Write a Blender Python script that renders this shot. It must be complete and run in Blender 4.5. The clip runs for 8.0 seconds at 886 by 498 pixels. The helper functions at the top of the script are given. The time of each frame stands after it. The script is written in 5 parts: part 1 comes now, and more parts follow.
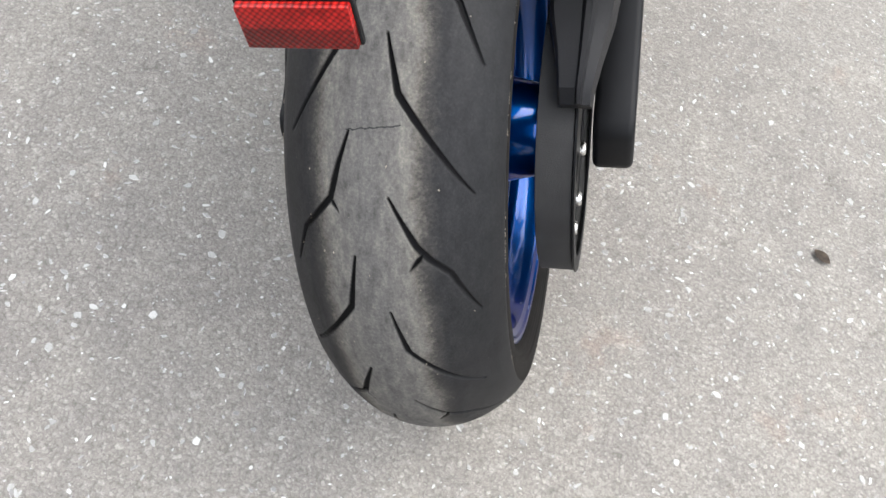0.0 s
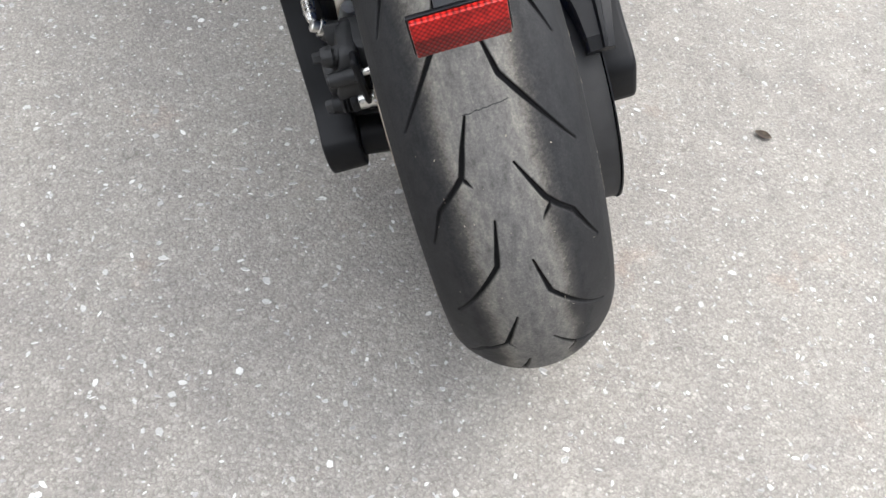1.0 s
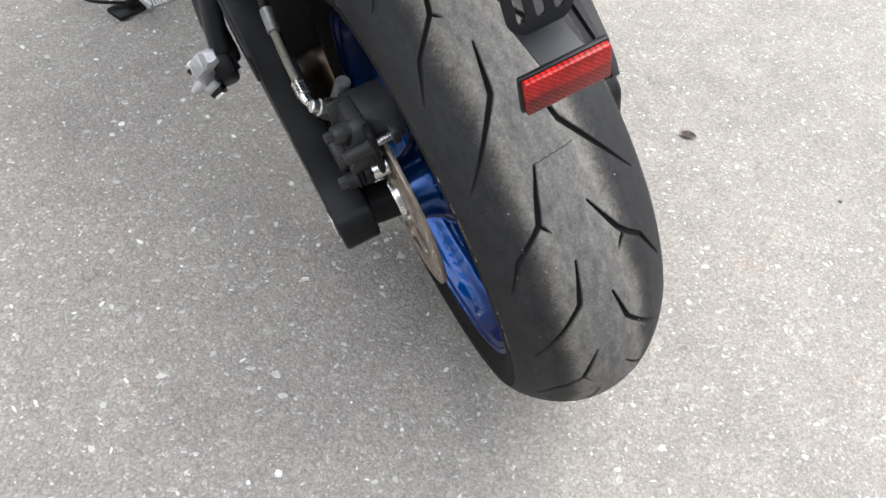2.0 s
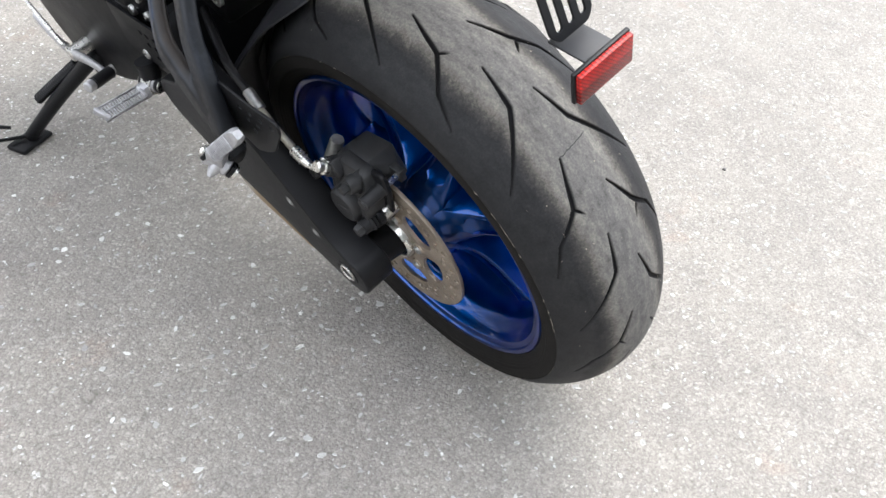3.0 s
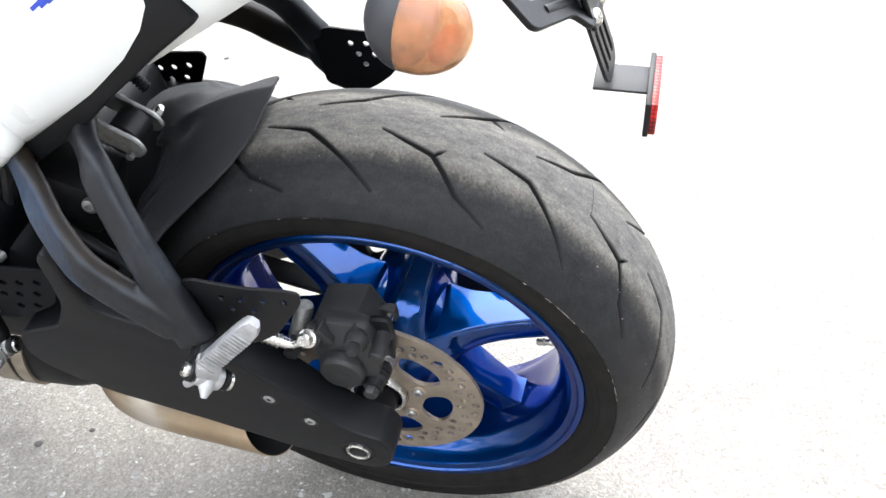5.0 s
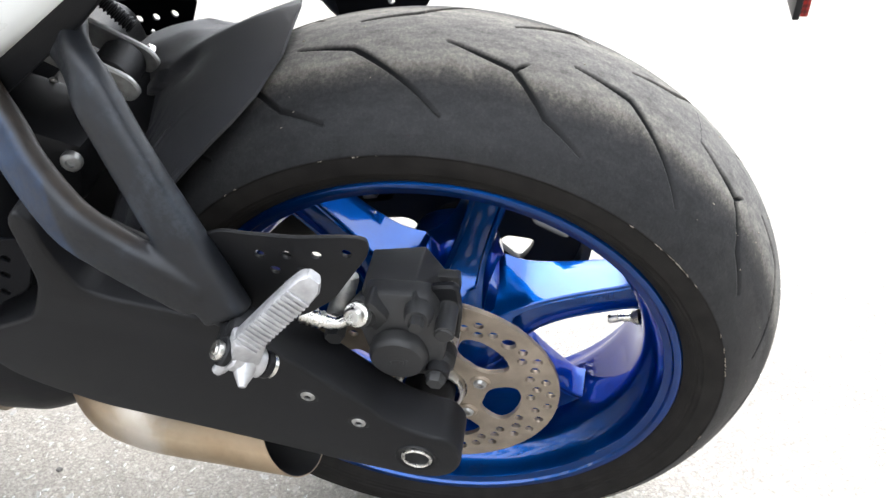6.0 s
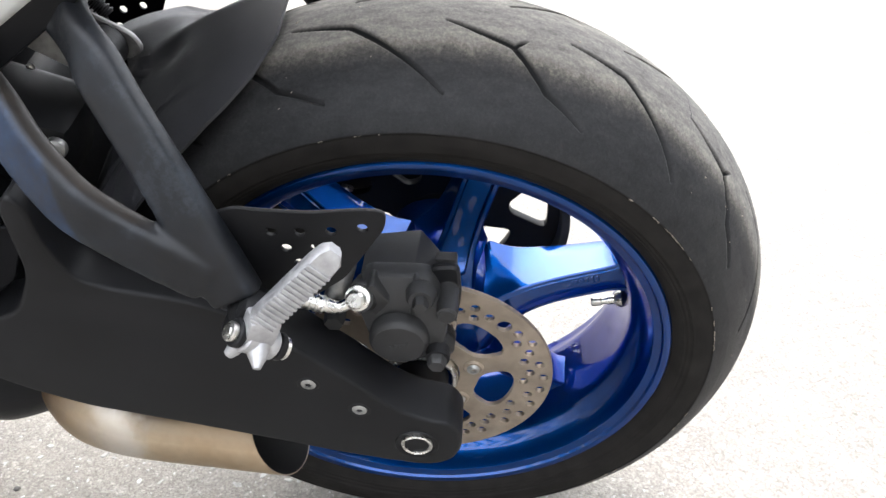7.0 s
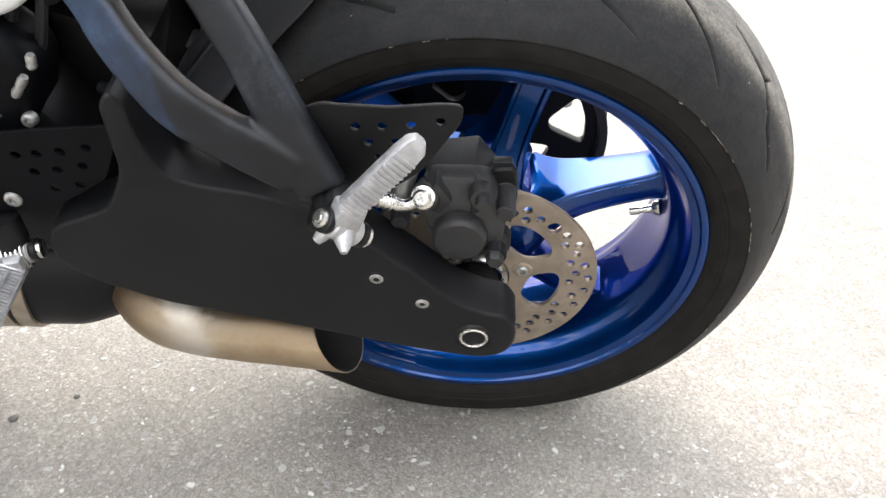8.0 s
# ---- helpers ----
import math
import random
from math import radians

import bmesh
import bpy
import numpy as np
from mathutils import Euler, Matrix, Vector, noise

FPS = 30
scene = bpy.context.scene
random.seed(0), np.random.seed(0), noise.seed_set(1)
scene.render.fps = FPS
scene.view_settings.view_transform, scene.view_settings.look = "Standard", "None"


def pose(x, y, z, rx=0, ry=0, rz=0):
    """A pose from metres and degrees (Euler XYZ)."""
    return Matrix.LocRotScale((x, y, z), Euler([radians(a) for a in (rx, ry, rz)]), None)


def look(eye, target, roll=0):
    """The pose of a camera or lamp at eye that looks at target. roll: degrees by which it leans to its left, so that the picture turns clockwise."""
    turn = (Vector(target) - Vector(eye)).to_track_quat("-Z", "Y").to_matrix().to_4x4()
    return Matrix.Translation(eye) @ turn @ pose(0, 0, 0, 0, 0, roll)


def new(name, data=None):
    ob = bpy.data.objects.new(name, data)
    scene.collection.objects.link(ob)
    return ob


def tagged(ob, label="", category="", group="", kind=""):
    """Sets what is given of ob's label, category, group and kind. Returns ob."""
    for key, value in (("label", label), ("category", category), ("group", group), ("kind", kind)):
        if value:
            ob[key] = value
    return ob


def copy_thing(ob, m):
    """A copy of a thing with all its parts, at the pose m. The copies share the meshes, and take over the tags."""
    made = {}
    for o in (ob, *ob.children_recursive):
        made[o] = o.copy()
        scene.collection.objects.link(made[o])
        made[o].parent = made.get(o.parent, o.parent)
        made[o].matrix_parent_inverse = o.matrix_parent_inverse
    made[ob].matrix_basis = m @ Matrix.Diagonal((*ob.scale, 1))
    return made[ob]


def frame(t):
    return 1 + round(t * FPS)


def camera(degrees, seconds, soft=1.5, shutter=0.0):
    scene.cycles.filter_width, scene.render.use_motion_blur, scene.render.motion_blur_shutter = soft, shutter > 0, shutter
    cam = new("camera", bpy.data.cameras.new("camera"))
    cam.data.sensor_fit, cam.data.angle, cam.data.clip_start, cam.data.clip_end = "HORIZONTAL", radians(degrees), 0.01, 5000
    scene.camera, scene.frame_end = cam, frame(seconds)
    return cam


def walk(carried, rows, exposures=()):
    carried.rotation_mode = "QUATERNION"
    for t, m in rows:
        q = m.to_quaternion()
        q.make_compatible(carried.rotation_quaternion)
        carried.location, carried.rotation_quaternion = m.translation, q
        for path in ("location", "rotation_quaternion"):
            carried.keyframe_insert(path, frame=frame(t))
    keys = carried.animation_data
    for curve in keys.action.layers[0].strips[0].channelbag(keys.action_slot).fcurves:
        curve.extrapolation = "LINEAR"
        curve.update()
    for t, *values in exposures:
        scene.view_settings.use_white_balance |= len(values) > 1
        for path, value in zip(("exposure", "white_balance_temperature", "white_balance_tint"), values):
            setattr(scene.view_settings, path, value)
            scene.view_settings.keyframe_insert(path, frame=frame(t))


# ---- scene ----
# The bike leans on its side stand; wheel centre at the origin of its own frame, x to its right, y ahead, z up.
BIKE = pose(0, 0, 0.2989, 0, -17.72, 0)

PATH = [
    (0.0, (-0.0332, -0.6038, 0.9878), (0.0039, -0.2219, 0.4024), 18.23),
    (0.5, (-0.1646, -0.6730, 1.0107), (-0.0666, -0.2796, 0.4401), 14.13),
    (1.0, (-0.2524, -0.6929, 1.0146), (-0.1148, -0.3025, 0.4501), 10.79),
    (1.5, (-0.3555, -0.6536, 0.9974), (-0.1635, -0.2716, 0.4431), 10.38),
    (2.0, (-0.4360, -0.6202, 0.9967), (-0.1801, -0.2387, 0.4686), 10.03),
    (2.2, (-0.4745, -0.6099, 0.9928), (-0.1919, -0.2275, 0.4791), 9.04),
    (3.3, (-0.7096, -0.5643, 0.9979), (-0.2960, -0.2334, 0.5403), 3.82),
    (3.5, (-0.7252, -0.5271, 0.9852), (-0.2949, -0.2020, 0.5389), 1.82),
    (4.0, (-0.7583, -0.4344, 0.9879), (-0.2746, -0.1469, 0.5716), -0.40),
    (4.2, (-0.7644, -0.4075, 0.9815), (-0.2576, -0.1458, 0.5757), -0.06),
    (5.3, (-0.8059, -0.1944, 0.8341), (-0.2098, -0.0714, 0.4882), -1.21),
    (5.5, (-0.7725, -0.1696, 0.8007), (-0.1765, -0.0444, 0.4556), -2.18),
    (6.0, (-0.7248, -0.1150, 0.7419), (-0.1125, -0.0157, 0.4176), -0.89),
    (6.5, (-0.7292, -0.0818, 0.7286), (-0.0984, -0.0271, 0.4301), -0.33),
    (7.0, (-0.7433, -0.0563, 0.7140), (-0.1167, -0.0193, 0.4040), 0.01),
    (7.5, (-0.7558, -0.0464, 0.6967), (-0.1422, -0.0178, 0.3612), -0.02),
    (8.0, (-0.8043, -0.0071, 0.7003), (-0.1971, 0.0250, 0.3535), -0.04),
]
cam = camera(54.6, 8.0)
EXPOSURES = [(0.0, 1.41, 6500, 10), (1.0, 1.50, 6500, 10), (2.2, 1.6, 6500, 10), (3.5, 1.83, 6420, 10), (4.2, 1.96, 6400, 10), (5.5, 2.33, 6470, 9), (6.5, 2.31, 6540, 9), (7.0, 2.19, 6600, 10), (8.0, 2.14, 6850, 10)]
walk(cam, [(t, look(eye, target, roll)) for t, eye, target, roll in PATH], EXPOSURES)

# ---- light: a bright white overcast, the veiled sun high on the bike's right ----
world = bpy.data.worlds.new("sky")
scene.world = world
world.use_nodes = True
wn = world.node_tree
sky = wn.nodes.new("ShaderNodeTexSky")
sky.sky_type, sky.sun_disc = "NISHITA", False
sky.sun_elevation, sky.sun_rotation = radians(62), radians(70)
sky.air_density, sky.dust_density, sky.ozone_density = 1.0, 6.0, 0.6
veil = wn.nodes.new("ShaderNodeHueSaturation")
veil.inputs["Saturation"].default_value = 0.25
wn.links.new(sky.outputs[0], veil.inputs["Color"])
cloud = wn.nodes.new("ShaderNodeMix")
cloud.data_type = "RGBA"
cloud.inputs["Factor"].default_value = 0.75
cloud.inputs[7].default_value = (6.2, 6.5, 7.1, 1)
wn.links.new(veil.outputs[0], cloud.inputs[6])
wn.links.new(cloud.outputs[2], wn.nodes["Background"].inputs[0])
wn.nodes["Background"].inputs[1].default_value = 0.188
sun = new("sun", bpy.data.lights.new("sun", "SUN"))
sun.data.energy, sun.data.angle, sun.data.color = 0.40, radians(48), (1.0, 0.94, 0.84)
sun.matrix_world = look((math.sin(radians(70)), math.cos(radians(70)), math.tan(radians(62))), (0, 0, 0))


# ---- materials ----
def material(name, base, rough=0.5, metal=0.0, coat=0.0, spread=0.0, scale=40.0, grain=0.0, grain_scale=600.0, **more):
    """A principled material whose colour wanders by spread at one scale and whose relief has fine grain."""
    m = bpy.data.materials.new(name)
    m.use_nodes = True
    t = m.node_tree
    p = t.nodes["Principled BSDF"]
    p.inputs["Base Color"].default_value = (*base, 1)
    p.inputs["Roughness"].default_value = rough
    p.inputs["Metallic"].default_value = metal
    p.inputs["Coat Weight"].default_value = coat
    for key, value in more.items():
        p.inputs[key.replace("_", " ")].default_value = value
    co = t.nodes.new("ShaderNodeTexCoord")
    if spread:
        n = t.nodes.new("ShaderNodeTexNoise")
        n.inputs["Scale"].default_value, n.inputs["Detail"].default_value = scale, 6
        r = t.nodes.new("ShaderNodeValToRGB")
        r.color_ramp.elements[0].position, r.color_ramp.elements[1].position = 0.3, 0.7
        r.color_ramp.elements[0].color = (*[c * (1 - spread) for c in base], 1)
        r.color_ramp.elements[1].color = (*[min(1, c * (1 + spread)) for c in base], 1)
        t.links.new(co.outputs["Object"], n.inputs["Vector"])
        t.links.new(n.outputs["Fac"], r.inputs["Fac"])
        t.links.new(r.outputs["Color"], p.inputs["Base Color"])
        q = t.nodes.new("ShaderNodeMapRange")
        q.inputs["To Min"].default_value, q.inputs["To Max"].default_value = max(0.02, rough - 0.1), min(1, rough + 0.1)
        t.links.new(n.outputs["Fac"], q.inputs["Value"])
        t.links.new(q.outputs["Result"], p.inputs["Roughness"])
    if grain:
        g = t.nodes.new("ShaderNodeTexNoise")
        g.inputs["Scale"].default_value, g.inputs["Detail"].default_value = grain_scale, 3
        b = t.nodes.new("ShaderNodeBump")
        b.inputs["Strength"].default_value, b.inputs["Distance"].default_value = grain, 0.001
        t.links.new(co.outputs["Object"], g.inputs["Vector"])
        t.links.new(g.outputs["Fac"], b.inputs["Height"])
        t.links.new(b.outputs["Normal"], p.inputs["Normal"])
    return m


def node(t, kind, **values):
    n = t.nodes.new(kind)
    for key, value in values.items():
        n.inputs[key.replace("_", " ")].default_value = value
    return n


def ramp(t, stops, value):
    r = t.nodes.new("ShaderNodeValToRGB")
    e = r.color_ramp.elements
    while len(e) < len(stops):
        e.new(0.5)
    for k, (at, colour) in enumerate(stops):
        e[k].position, e[k].color = at, (*colour, 1)
    t.links.new(value, r.inputs["Fac"])
    return r.outputs["Color"]


def mix(t, fac, a, b, how="MIX"):
    m = t.nodes.new("ShaderNodeMix")
    m.data_type, m.blend_type = "RGBA", how
    for socket, value in ((m.inputs["Factor"], fac), (m.inputs[6], a), (m.inputs[7], b)):
        if hasattr(value, "is_output"):
            t.links.new(value, socket)
        elif isinstance(value, tuple):
            socket.default_value = (*value, 1)
        else:
            socket.default_value = value
    return m.outputs[2]


def maths(t, how, a, b=0.0, c=0.0):
    m = t.nodes.new("ShaderNodeMath")
    m.operation = how
    for socket, value in zip(m.inputs, (a, b, c)):
        if hasattr(value, "is_output"):
            t.links.new(value, socket)
        else:
            socket.default_value = value
    return m.outputs[0]


def asphalt_material():
    """Worn grey asphalt: a mosaic of crushed stone from sand to chippings, pale chips, patchy staining."""
    m = bpy.data.materials.new("worn_asphalt")
    m.use_nodes = True
    t = m.node_tree
    p = t.nodes["Principled BSDF"]
    co = t.nodes.new("ShaderNodeTexCoord").outputs["Object"]
    wob = node(t, "ShaderNodeTexNoise", Scale=120.0, Detail=2.0)
    t.links.new(co, wob.inputs["Vector"])
    bent = t.nodes.new("ShaderNodeVectorMath")
    bent.operation = "MULTIPLY_ADD"
    t.links.new(wob.outputs["Color"], bent.inputs[0])
    bent.inputs[1].default_value = (0.006, 0.006, 0.006)
    t.links.new(co, bent.inputs[2])

    def stones(scale):
        v = node(t, "ShaderNodeTexVoronoi", Scale=scale, Randomness=1.0)
        t.links.new(bent.outputs[0], v.inputs["Vector"])
        return v

    small, middle, large = stones(520.0), stones(230.0), stones(95.0)
    sand = node(t, "ShaderNodeTexNoise", Scale=900.0, Detail=4.0)
    t.links.new(co, sand.inputs["Vector"])
    stain = node(t, "ShaderNodeTexNoise", Scale=2.6, Detail=5.0, Roughness=0.6)
    t.links.new(co, stain.inputs["Vector"])
    blot = node(t, "ShaderNodeTexNoise", Scale=14.0, Detail=4.0)
    t.links.new(co, blot.inputs["Vector"])

    def grey(v):
        s = t.nodes.new("ShaderNodeSeparateColor")
        t.links.new(v.outputs["Color"], s.inputs[0])
        return s.outputs[0]

    a = ramp(t, [(0.0, (0.175, 0.17, 0.165)), (0.5, (0.235, 0.23, 0.22)), (0.9, (0.295, 0.29, 0.28)), (1.0, (0.42, 0.41, 0.40))], grey(small))
    b = ramp(t, [(0.0, (0.17, 0.165, 0.16)), (0.6, (0.235, 0.23, 0.22)), (0.88, (0.27, 0.265, 0.255)), (0.94, (0.36, 0.35, 0.34)), (1.0, (0.50, 0.49, 0.47))], grey(middle))
    c = ramp(t, [(0.0, (0.20, 0.195, 0.19)), (0.8, (0.25, 0.245, 0.235)), (0.91, (0.28, 0.275, 0.265)), (0.95, (0.50, 0.49, 0.47)), (1.0, (0.62, 0.61, 0.59))], grey(large))
    base = mix(t, 0.45, a, b)
    base = mix(t, 0.12, base, c)
    rim = ramp(t, [(0.0, (1, 1, 1)), (0.55, (1, 1, 1)), (0.8, (0.62, 0.62, 0.61)), (1.0, (0.42, 0.42, 0.41))], maths(t, "MULTIPLY", middle.outputs["Distance"], 1.15))
    base = mix(t, 0.47, base, rim, "MULTIPLY")
    base = mix(t, 0.5, base, ramp(t, [(0.3, (0.55, 0.55, 0.55)), (0.5, (1.0, 1.0, 1.0)), (0.7, (1.3, 1.3, 1.3))], sand.outputs["Fac"]), "MULTIPLY")
    base = mix(t, 0.8, base, ramp(t, [(0.25, (0.80, 0.79, 0.79)), (0.5, (1.0, 1.0, 1.0)), (0.75, (1.13, 1.13, 1.12))], stain.outputs["Fac"]), "MULTIPLY")
    rust = node(t, "ShaderNodeTexNoise", Scale=5.5, Detail=6.0, Roughness=0.7)
    t.links.new(co, rust.inputs["Vector"])
    base = mix(t, 0.8, base, ramp(t, [(0.60, (1.0, 1.0, 1.0)), (0.68, (1.03, 0.93, 0.89)), (0.76, (0.98, 0.85, 0.80))], rust.outputs["Fac"]), "MULTIPLY")
    oil = node(t, "ShaderNodeTexNoise", Scale=19.0, Detail=4.0, Roughness=0.6)
    t.links.new(co, oil.inputs["Vector"])
    base = mix(t, 0.9, base, ramp(t, [(0.66, (1.0, 1.0, 1.0)), (0.72, (0.72, 0.71, 0.70))], oil.outputs["Fac"]), "MULTIPLY")
    base = mix(t, 0.6, base, ramp(t, [(0.3, (0.84, 0.84, 0.85)), (0.6, (1.06, 1.06, 1.05))], blot.outputs["Fac"]), "MULTIPLY")
    base = mix(t, 1.0, base, (1.055, 1.0, 0.930), "MULTIPLY")
    t.links.new(base, p.inputs["Base Color"])
    p.inputs["Roughness"].default_value = 0.72
    p.inputs["Specular IOR Level"].default_value = 0.55
    h = maths(t, "ADD", maths(t, "MULTIPLY", small.outputs["Distance"], -0.5), maths(t, "MULTIPLY", middle.outputs["Distance"], -0.9))
    h = maths(t, "ADD", h, maths(t, "MULTIPLY", sand.outputs["Fac"], 0.6))
    bump = node(t, "ShaderNodeBump", Strength=0.7, Distance=0.0020)
    t.links.new(h, bump.inputs["Height"])
    t.links.new(bump.outputs["Normal"], p.inputs["Normal"])
    return m


def chip_material():
    m = bpy.data.materials.new("pale_stone")
    m.use_nodes = True
    t = m.node_tree
    p = t.nodes["Principled BSDF"]
    g = t.nodes.new("ShaderNodeNewGeometry")
    col = ramp(t, [(0.0, (0.24, 0.235, 0.225)), (0.35, (0.36, 0.35, 0.335)), (0.75, (0.46, 0.45, 0.43)), (1.0, (0.68, 0.67, 0.64))], g.outputs["Random Per Island"])
    co = t.nodes.new("ShaderNodeTexCoord").outputs["Object"]
    n = node(t, "ShaderNodeTexNoise", Scale=500.0, Detail=3.0)
    t.links.new(co, n.inputs["Vector"])
    col = mix(t, 0.6, col, ramp(t, [(0.3, (0.75, 0.75, 0.74)), (0.7, (1.1, 1.1, 1.1))], n.outputs["Fac"]), "MULTIPLY")
    t.links.new(col, p.inputs["Base Color"])
    p.inputs["Roughness"].default_value = 0.6
    return m


def tread_material():
    """Dark rubber with a dusty, scuffed crown: greyer in the middle, tan at the edge of the worn band, black on the shoulders."""
    m = bpy.data.materials.new("worn_rubber")
    m.use_nodes = True
    t = m.node_tree
    p = t.nodes["Principled BSDF"]
    co = t.nodes.new("ShaderNodeTexCoord").outputs["Object"]
    s = t.nodes.new("ShaderNodeSeparateXYZ")
    t.links.new(co, s.inputs[0])
    big = node(t, "ShaderNodeTexNoise", Scale=22.0, Detail=5.0, Roughness=0.65)
    fine = node(t, "ShaderNodeTexNoise", Scale=420.0, Detail=4.0, Roughness=0.7)
    mid = node(t, "ShaderNodeTexNoise", Scale=120.0, Detail=5.0, Roughness=0.7)
    round_ = maths(t, "ARCTAN2", s.outputs[1], s.outputs[2])
    lane = t.nodes.new("ShaderNodeCombineXYZ")
    t.links.new(s.outputs[0], lane.inputs[0])
    t.links.new(maths(t, "MULTIPLY", round_, 0.11), lane.inputs[1])
    for n in (big, fine):
        t.links.new(co, n.inputs["Vector"])
    t.links.new(lane.outputs[0], mid.inputs["Vector"])
    across = maths(t, "ABSOLUTE", maths(t, "ADD", s.outputs[0], 0.005))
    across = maths(t, "ADD", across, maths(t, "MULTIPLY", maths(t, "SUBTRACT", big.outputs["Fac"], 0.5), 0.026))
    across = maths(t, "ADD", across, maths(t, "MULTIPLY", maths(t, "SUBTRACT", mid.outputs["Fac"], 0.5), 0.016))
    torn = node(t, "ShaderNodeTexNoise", Scale=260.0, Detail=5.0, Roughness=0.8)
    t.links.new(co, torn.inputs["Vector"])
    across = maths(t, "ADD", across, maths(t, "MULTIPLY", maths(t, "SUBTRACT", torn.outputs["Fac"], 0.5), 0.020))
    k = maths(t, "MULTIPLY", across, 10.0)
    col = ramp(t, [(0.0, (0.118, 0.114, 0.109)), (0.22, (0.132, 0.126, 0.118)), (0.30, (0.150, 0.143, 0.130)), (0.355, (0.105, 0.098, 0.087)), (0.42, (0.042, 0.040, 0.038)), (0.50, (0.0185, 0.0185, 0.0195)), (0.80, (0.0135, 0.0138, 0.0148)), (1.0, (0.0120, 0.0122, 0.0130))], k)
    col = mix(t, 0.75, col, ramp(t, [(0.3, (0.62, 0.62, 0.63)), (0.55, (1.0, 1.0, 1.0)), (0.72, (1.4, 1.38, 1.33))], fine.outputs["Fac"]), "MULTIPLY")
    col = mix(t, 0.7, col, ramp(t, [(0.32, (0.52, 0.52, 0.52)), (0.5, (1.0, 1.0, 1.0)), (0.68, (1.5, 1.48, 1.42))], mid.outputs["Fac"]), "MULTIPLY")
    # pale scuffs
    scuff = node(t, "ShaderNodeTexNoise", Scale=75.0, Detail=7.0, Roughness=0.75)
    t.links.new(co, scuff.inputs["Vector"])
    col = mix(t, 1.0, col, ramp(t, [(0.60, (1.0, 1.0, 1.0)), (0.68, (1.35, 1.32, 1.25)), (0.76, (2.0, 1.92, 1.75))], scuff.outputs["Fac"]), "MULTIPLY")
    p.inputs["Specular IOR Level"].default_value = 0.2
    # grooves: dust-free rubber, with the shade down inside them painted in darker
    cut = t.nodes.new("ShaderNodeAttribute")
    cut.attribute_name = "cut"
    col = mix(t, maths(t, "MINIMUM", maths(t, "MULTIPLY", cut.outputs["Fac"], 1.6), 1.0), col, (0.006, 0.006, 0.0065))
    t.links.new(col, p.inputs["Base Color"])
    t.links.new(ramp(t, [(0.0, (0.85, 0.85, 0.85)), (0.4, (0.8, 0.8, 0.8)), (0.6, (0.55, 0.55, 0.55))], k), p.inputs["Roughness"])
    bump = node(t, "ShaderNodeBump", Strength=0.35, Distance=0.0008)
    t.links.new(maths(t, "ADD", fine.outputs["Fac"], maths(t, "MULTIPLY", mid.outputs["Fac"], 0.8)), bump.inputs["Height"])
    t.links.new(bump.outputs["Normal"], p.inputs["Normal"])
    return m


def blue_material():
    """Candy blue over metal flake under a thick clear coat."""
    m = bpy.data.materials.new("metallic_blue_lacquer")
    m.use_nodes = True
    t = m.node_tree
    p = t.nodes["Principled BSDF"]
    co = t.nodes.new("ShaderNodeTexCoord").outputs["Object"]
    flake = node(t, "ShaderNodeTexVoronoi", Scale=2600.0)
    soft = node(t, "ShaderNodeTexNoise", Scale=26.0, Detail=4.0)
    dust = node(t, "ShaderNodeTexNoise", Scale=210.0, Detail=6.0, Roughness=0.7)
    for n in (flake, soft, dust):
        t.links.new(co, n.inputs["Vector"])
    col = ramp(t, [(0.3, (0.0001, 0.034, 0.165)), (0.7, (0.0002, 0.046, 0.215))], soft.outputs["Fac"])
    one = t.nodes.new("ShaderNodeSeparateColor")
    t.links.new(flake.outputs["Color"], one.inputs[0])
    col = mix(t, 0.5, col, ramp(t, [(0.0, (0.7, 0.7, 0.7)), (1.0, (1.3, 1.3, 1.3))], one.outputs[0]), "MULTIPLY")
    t.links.new(col, p.inputs["Base Color"])
    p.inputs["Metallic"].default_value = 0.9
    p.inputs["Roughness"].default_value = 0.30
    p.inputs["Specular Tint"].default_value = (0.01, 0.20, 0.7, 1)
    p.inputs["Coat Weight"].default_value = 0.86
    p.inputs["Coat IOR"].default_value = 1.45
    t.links.new(ramp(t, [(0.5, (0.012, 0.012, 0.012)), (0.72, (0.10, 0.10, 0.10))], dust.outputs["Fac"]), p.inputs["Coat Roughness"])
    return m


